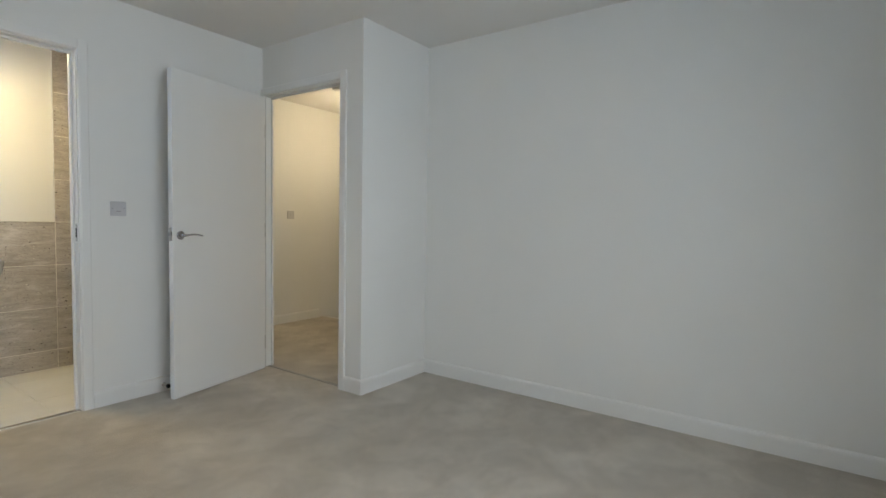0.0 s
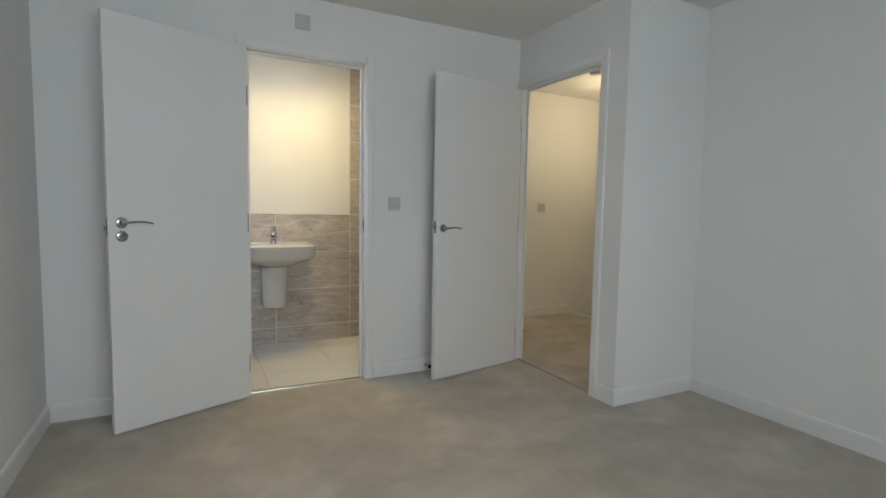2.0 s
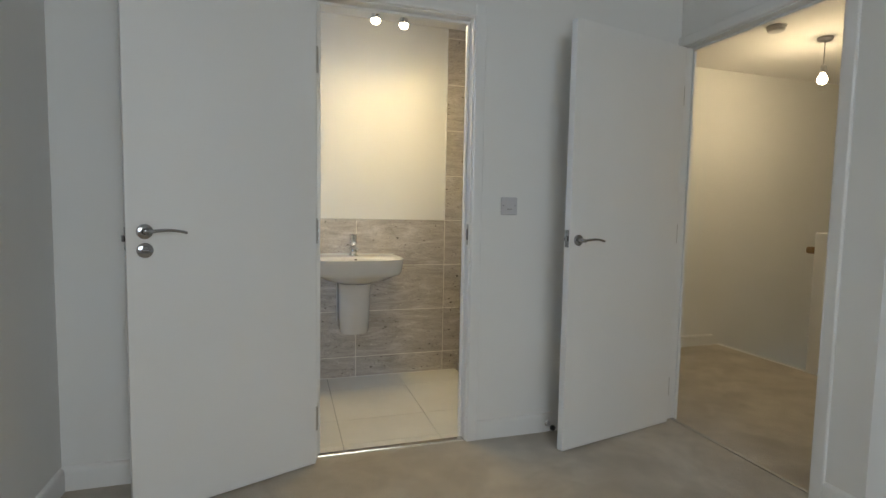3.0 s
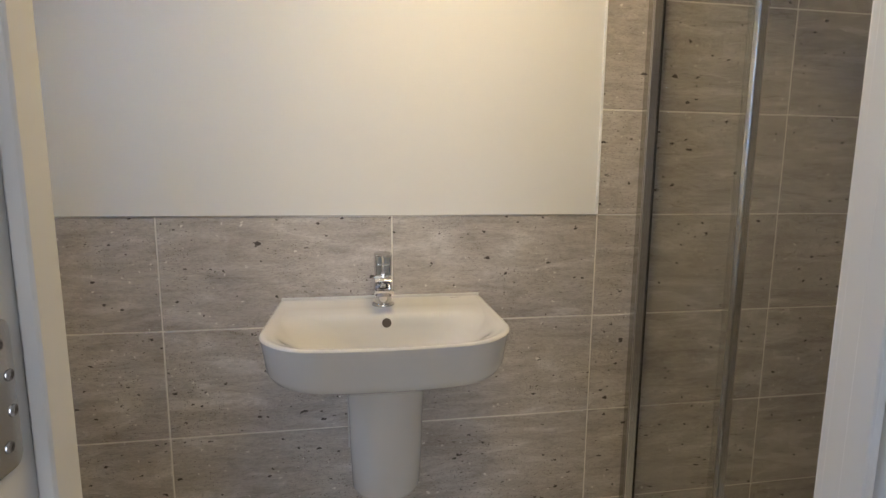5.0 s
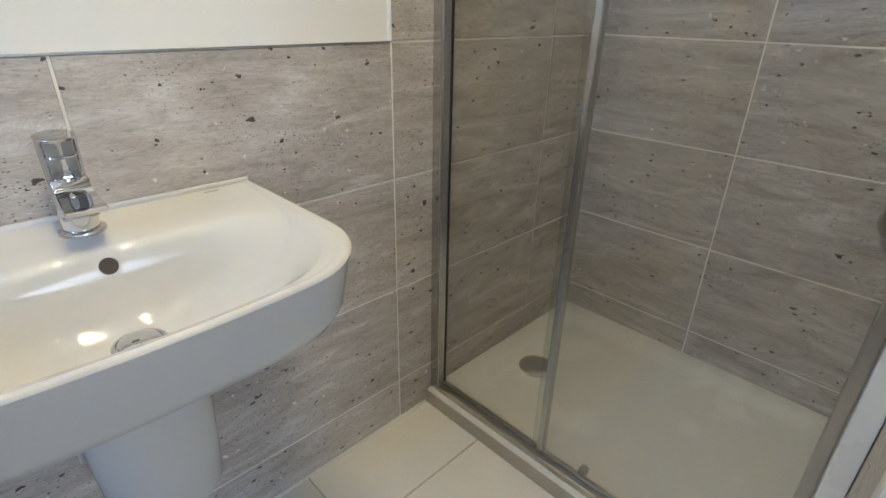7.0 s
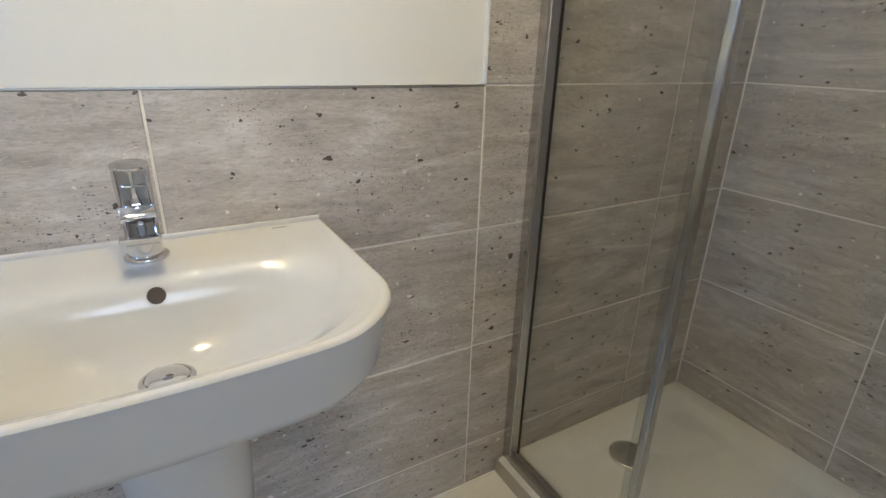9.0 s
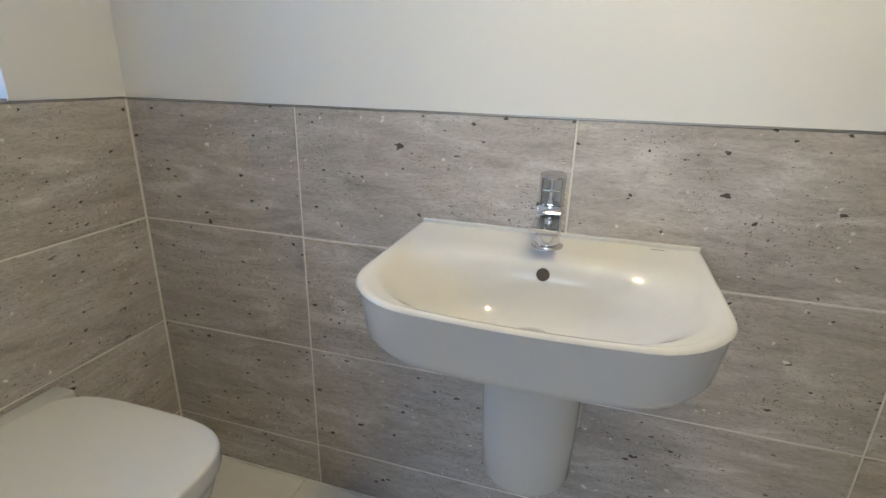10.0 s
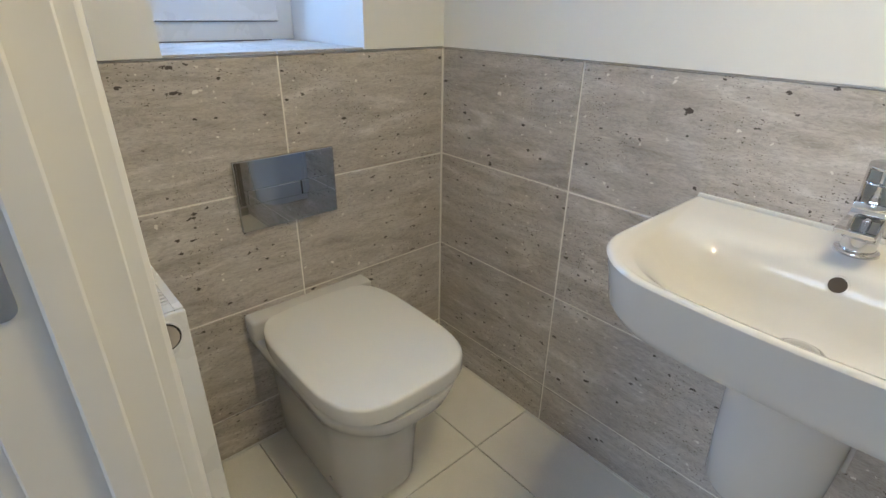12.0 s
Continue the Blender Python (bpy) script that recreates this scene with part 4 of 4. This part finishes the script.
ROWS_HIGH = ROWS_LOW + [1.362, 1.670, 1.977, 2.285, H - 0.001]
TILE_MESHES = {}


def tile_mesh(w, h, mat, t=0.0095, ch=0.0014):
    key = (round(w, 3), round(h, 3), mat.name)
    if key not in TILE_MESHES:
        me = bpy.data.meshes.new("tile")
        a, b = w / 2, h / 2
        vs = [(-a, 0, -b), (a, 0, -b), (a, 0, b), (-a, 0, b), (-a, ch - t, -b), (a, ch - t, -b), (a, ch - t, b), (-a, ch - t, b),
              (-a + ch, -t, -b + ch), (a - ch, -t, -b + ch), (a - ch, -t, b - ch), (-a + ch, -t, b - ch)]
        fs = [(8, 9, 10, 11)] + [(4 + i, 4 + (i + 1) % 4, 8 + (i + 1) % 4, 8 + i) for i in range(4)] + [(i, (i + 1) % 4, 4 + (i + 1) % 4, 4 + i) for i in range(4)]
        me.from_pydata(vs, [], fs)
        me.materials.append(mat)
        TILE_MESHES[key] = me
    return TILE_MESHES[key]


def tile_field(parent, m, us, vs, gap=0.0042, mat=None, name="tile"):
    """Tiles between the joints us (along local x) and vs (along local z); local -y points into the room."""
    mat = mat or TILE
    for u0, u1 in zip(us, us[1:]):
        for v0, v1 in zip(vs, vs[1:]):
            ob = new(name, tile_mesh(u1 - u0 - gap, v1 - v0 - gap, mat))
            ob.parent = parent
            ob.matrix_basis = m @ pose((u0 + u1) / 2, 0, (v0 + v1) / 2)


def grout_sheet(parent, m, u0, u1, v0, v1, t=0.0075):
    part("grout", boxed(u0, u1, -t, -0.0002, v0, v1), GROUT, parent, at=m)


XV0 = 0.230
mS = pose(0, YS, 0)
tile_field(wall_sink, mS, [XL + 0.0100, -0.990, -0.378, XV0], ROWS_LOW)
grout_sheet(wall_sink, mS, XL + 0.001, XV0 - 0.0005, 0, 1.0565)
tile_field(wall_sink, mS, [XV0, 0.838, XR - 0.0105], ROWS_HIGH)
grout_sheet(wall_sink, mS, XV0, XR - 0.001, 0, H - 0.001)
mW = pose(XL, 0, 0, 0, 0, 90)
tile_field(wall_wc, mW, [YW + 0.001, 0.581, YS - 0.0105], ROWS_LOW)
grout_sheet(wall_wc, mW, YW + 0.001, YS - 0.0005, 0, 1.0565)
mR = pose(XR, 0, 0, 0, 0, -90)
tile_field(wall_shower, mR, [-(YS - 0.0105), -0.603, -(YW + 0.0105)], ROWS_HIGH)
grout_sheet(wall_shower, mR, -(YS - 0.001), -(YW + 0.001), 0, H - 0.001)
mN = pose(0, YW, 0, 0, 0, 180)
tile_field(wall_north, mN, [-(XR - 0.0105), -0.69, -0.075], ROWS_HIGH)
grout_sheet(wall_north, mN, -(XR - 0.001), -0.0745, 0, H - 0.001)

# metal edge trims above the half-height tiles
part("tile_trim", boxed(XL + 0.011, XV0 - 0.0005, -0.0112, -0.0003, 1.0572, 1.0592), SATIN, wall_sink, "thin metal tile edge trim", at=mS)
part("tile_trim", boxed(XV0 - 0.0025, XV0 + 0.0005, -0.0112, -0.0003, 1.0610, H - 0.001), UPVC, wall_sink, "thin white tile edge trim", at=mS)
part("tile_trim", boxed(YW + 0.001, YS - 0.011, -0.0112, -0.0003, 1.0580, 1.0600), SATIN, wall_wc, "thin metal tile edge trim", at=mW)
part("sealant", boxed(XL + 0.011, TX0 - 0.005, -0.0145, -0.0095, 0.0, 0.004), SEALANT, wall_sink, at=mS)
part("sealant", boxed(YW + 0.002, YS - 0.011, -0.0145, -0.0095, 0.0, 0.004), SEALANT, wall_wc, at=mW)

# tiled sill of the small window
SILL = [WY0 + 0.0005, 0.587, WY1 - 0.0005]
for y0, y1 in zip(SILL, SILL[1:]):
    part("sill_tile", boxed(XF - 0.0005, XL - 0.002, y0 + 0.001, y1 - 0.001, WZ0 - 0.0115, WZ0 - 0.001, 0.0012, 1), TILE, wall_wc)

# floor tiles
FX = [XL, -1.04, -0.565, -0.09, TX0 - 0.0]
FYS = [YW, 0.384, 0.859, YS]


def floor_tile_at(x0, x1, y0, y1):
    ob = new("floor_tile", tile_mesh(x1 - x0 - 0.003, y1 - y0 - 0.003, FLOORTILE))
    ob.parent = floor_bath
    ob.matrix_basis = pose((x0 + x1) / 2, (y0 + y1) / 2, -0.0085, -90, 0, 0)


for x0, x1 in zip(FX, FX[1:]):
    for y0, y1 in zip(FYS, FYS[1:]):
        floor_tile_at(x0, x1, y0, y1)
for x0, x1 in ((-0.687, -0.565), (-0.565, -0.09), (-0.09, 0.010)):
    floor_tile_at(x0, x1, 0.002, YW)

# ---- outside ----
HOUSEWALL = paint("dusky_brick", (0.13, 0.10, 0.10), 0.9, 30.0, 0.4)
ROOFTILE = paint("slate_roof", (0.07, 0.07, 0.085), 0.8, 12.0, 0.5)
house = thing("house", pose(-13, 1.5, -3.1), "dark brick house with slate roof outside the window", "house")
part("wall", boxed(-3.5, 3.5, -6, 6, 0, 5.2), HOUSEWALL, house)
bm = bmesh.new()
extrude_profile(bm, [(-3.9, 5.21), (3.9, 5.21), (0, 8.4)], (0, -6.3, 0), (0, 6.3, 0), (1, 0, 0), (0, 0, 1))
part("roof", bm, ROOFTILE, house)

bm = bmesh.new()
box(bm, -400, 400, -400, 400, -3.2, -3.1)
GROUND = paint("distant_ground", (0.09, 0.10, 0.07), 0.95, 3.0, 0.3)
structure("ground", bm, GROUND, "dull ground outside the house", "ground")
structure("backdrop", boxed(-5.0, 4.5, -6.55, -6.5, -3.0, 6.5), DAYSKY, "pale blue daylight sky beyond the bedroom window", "sky")
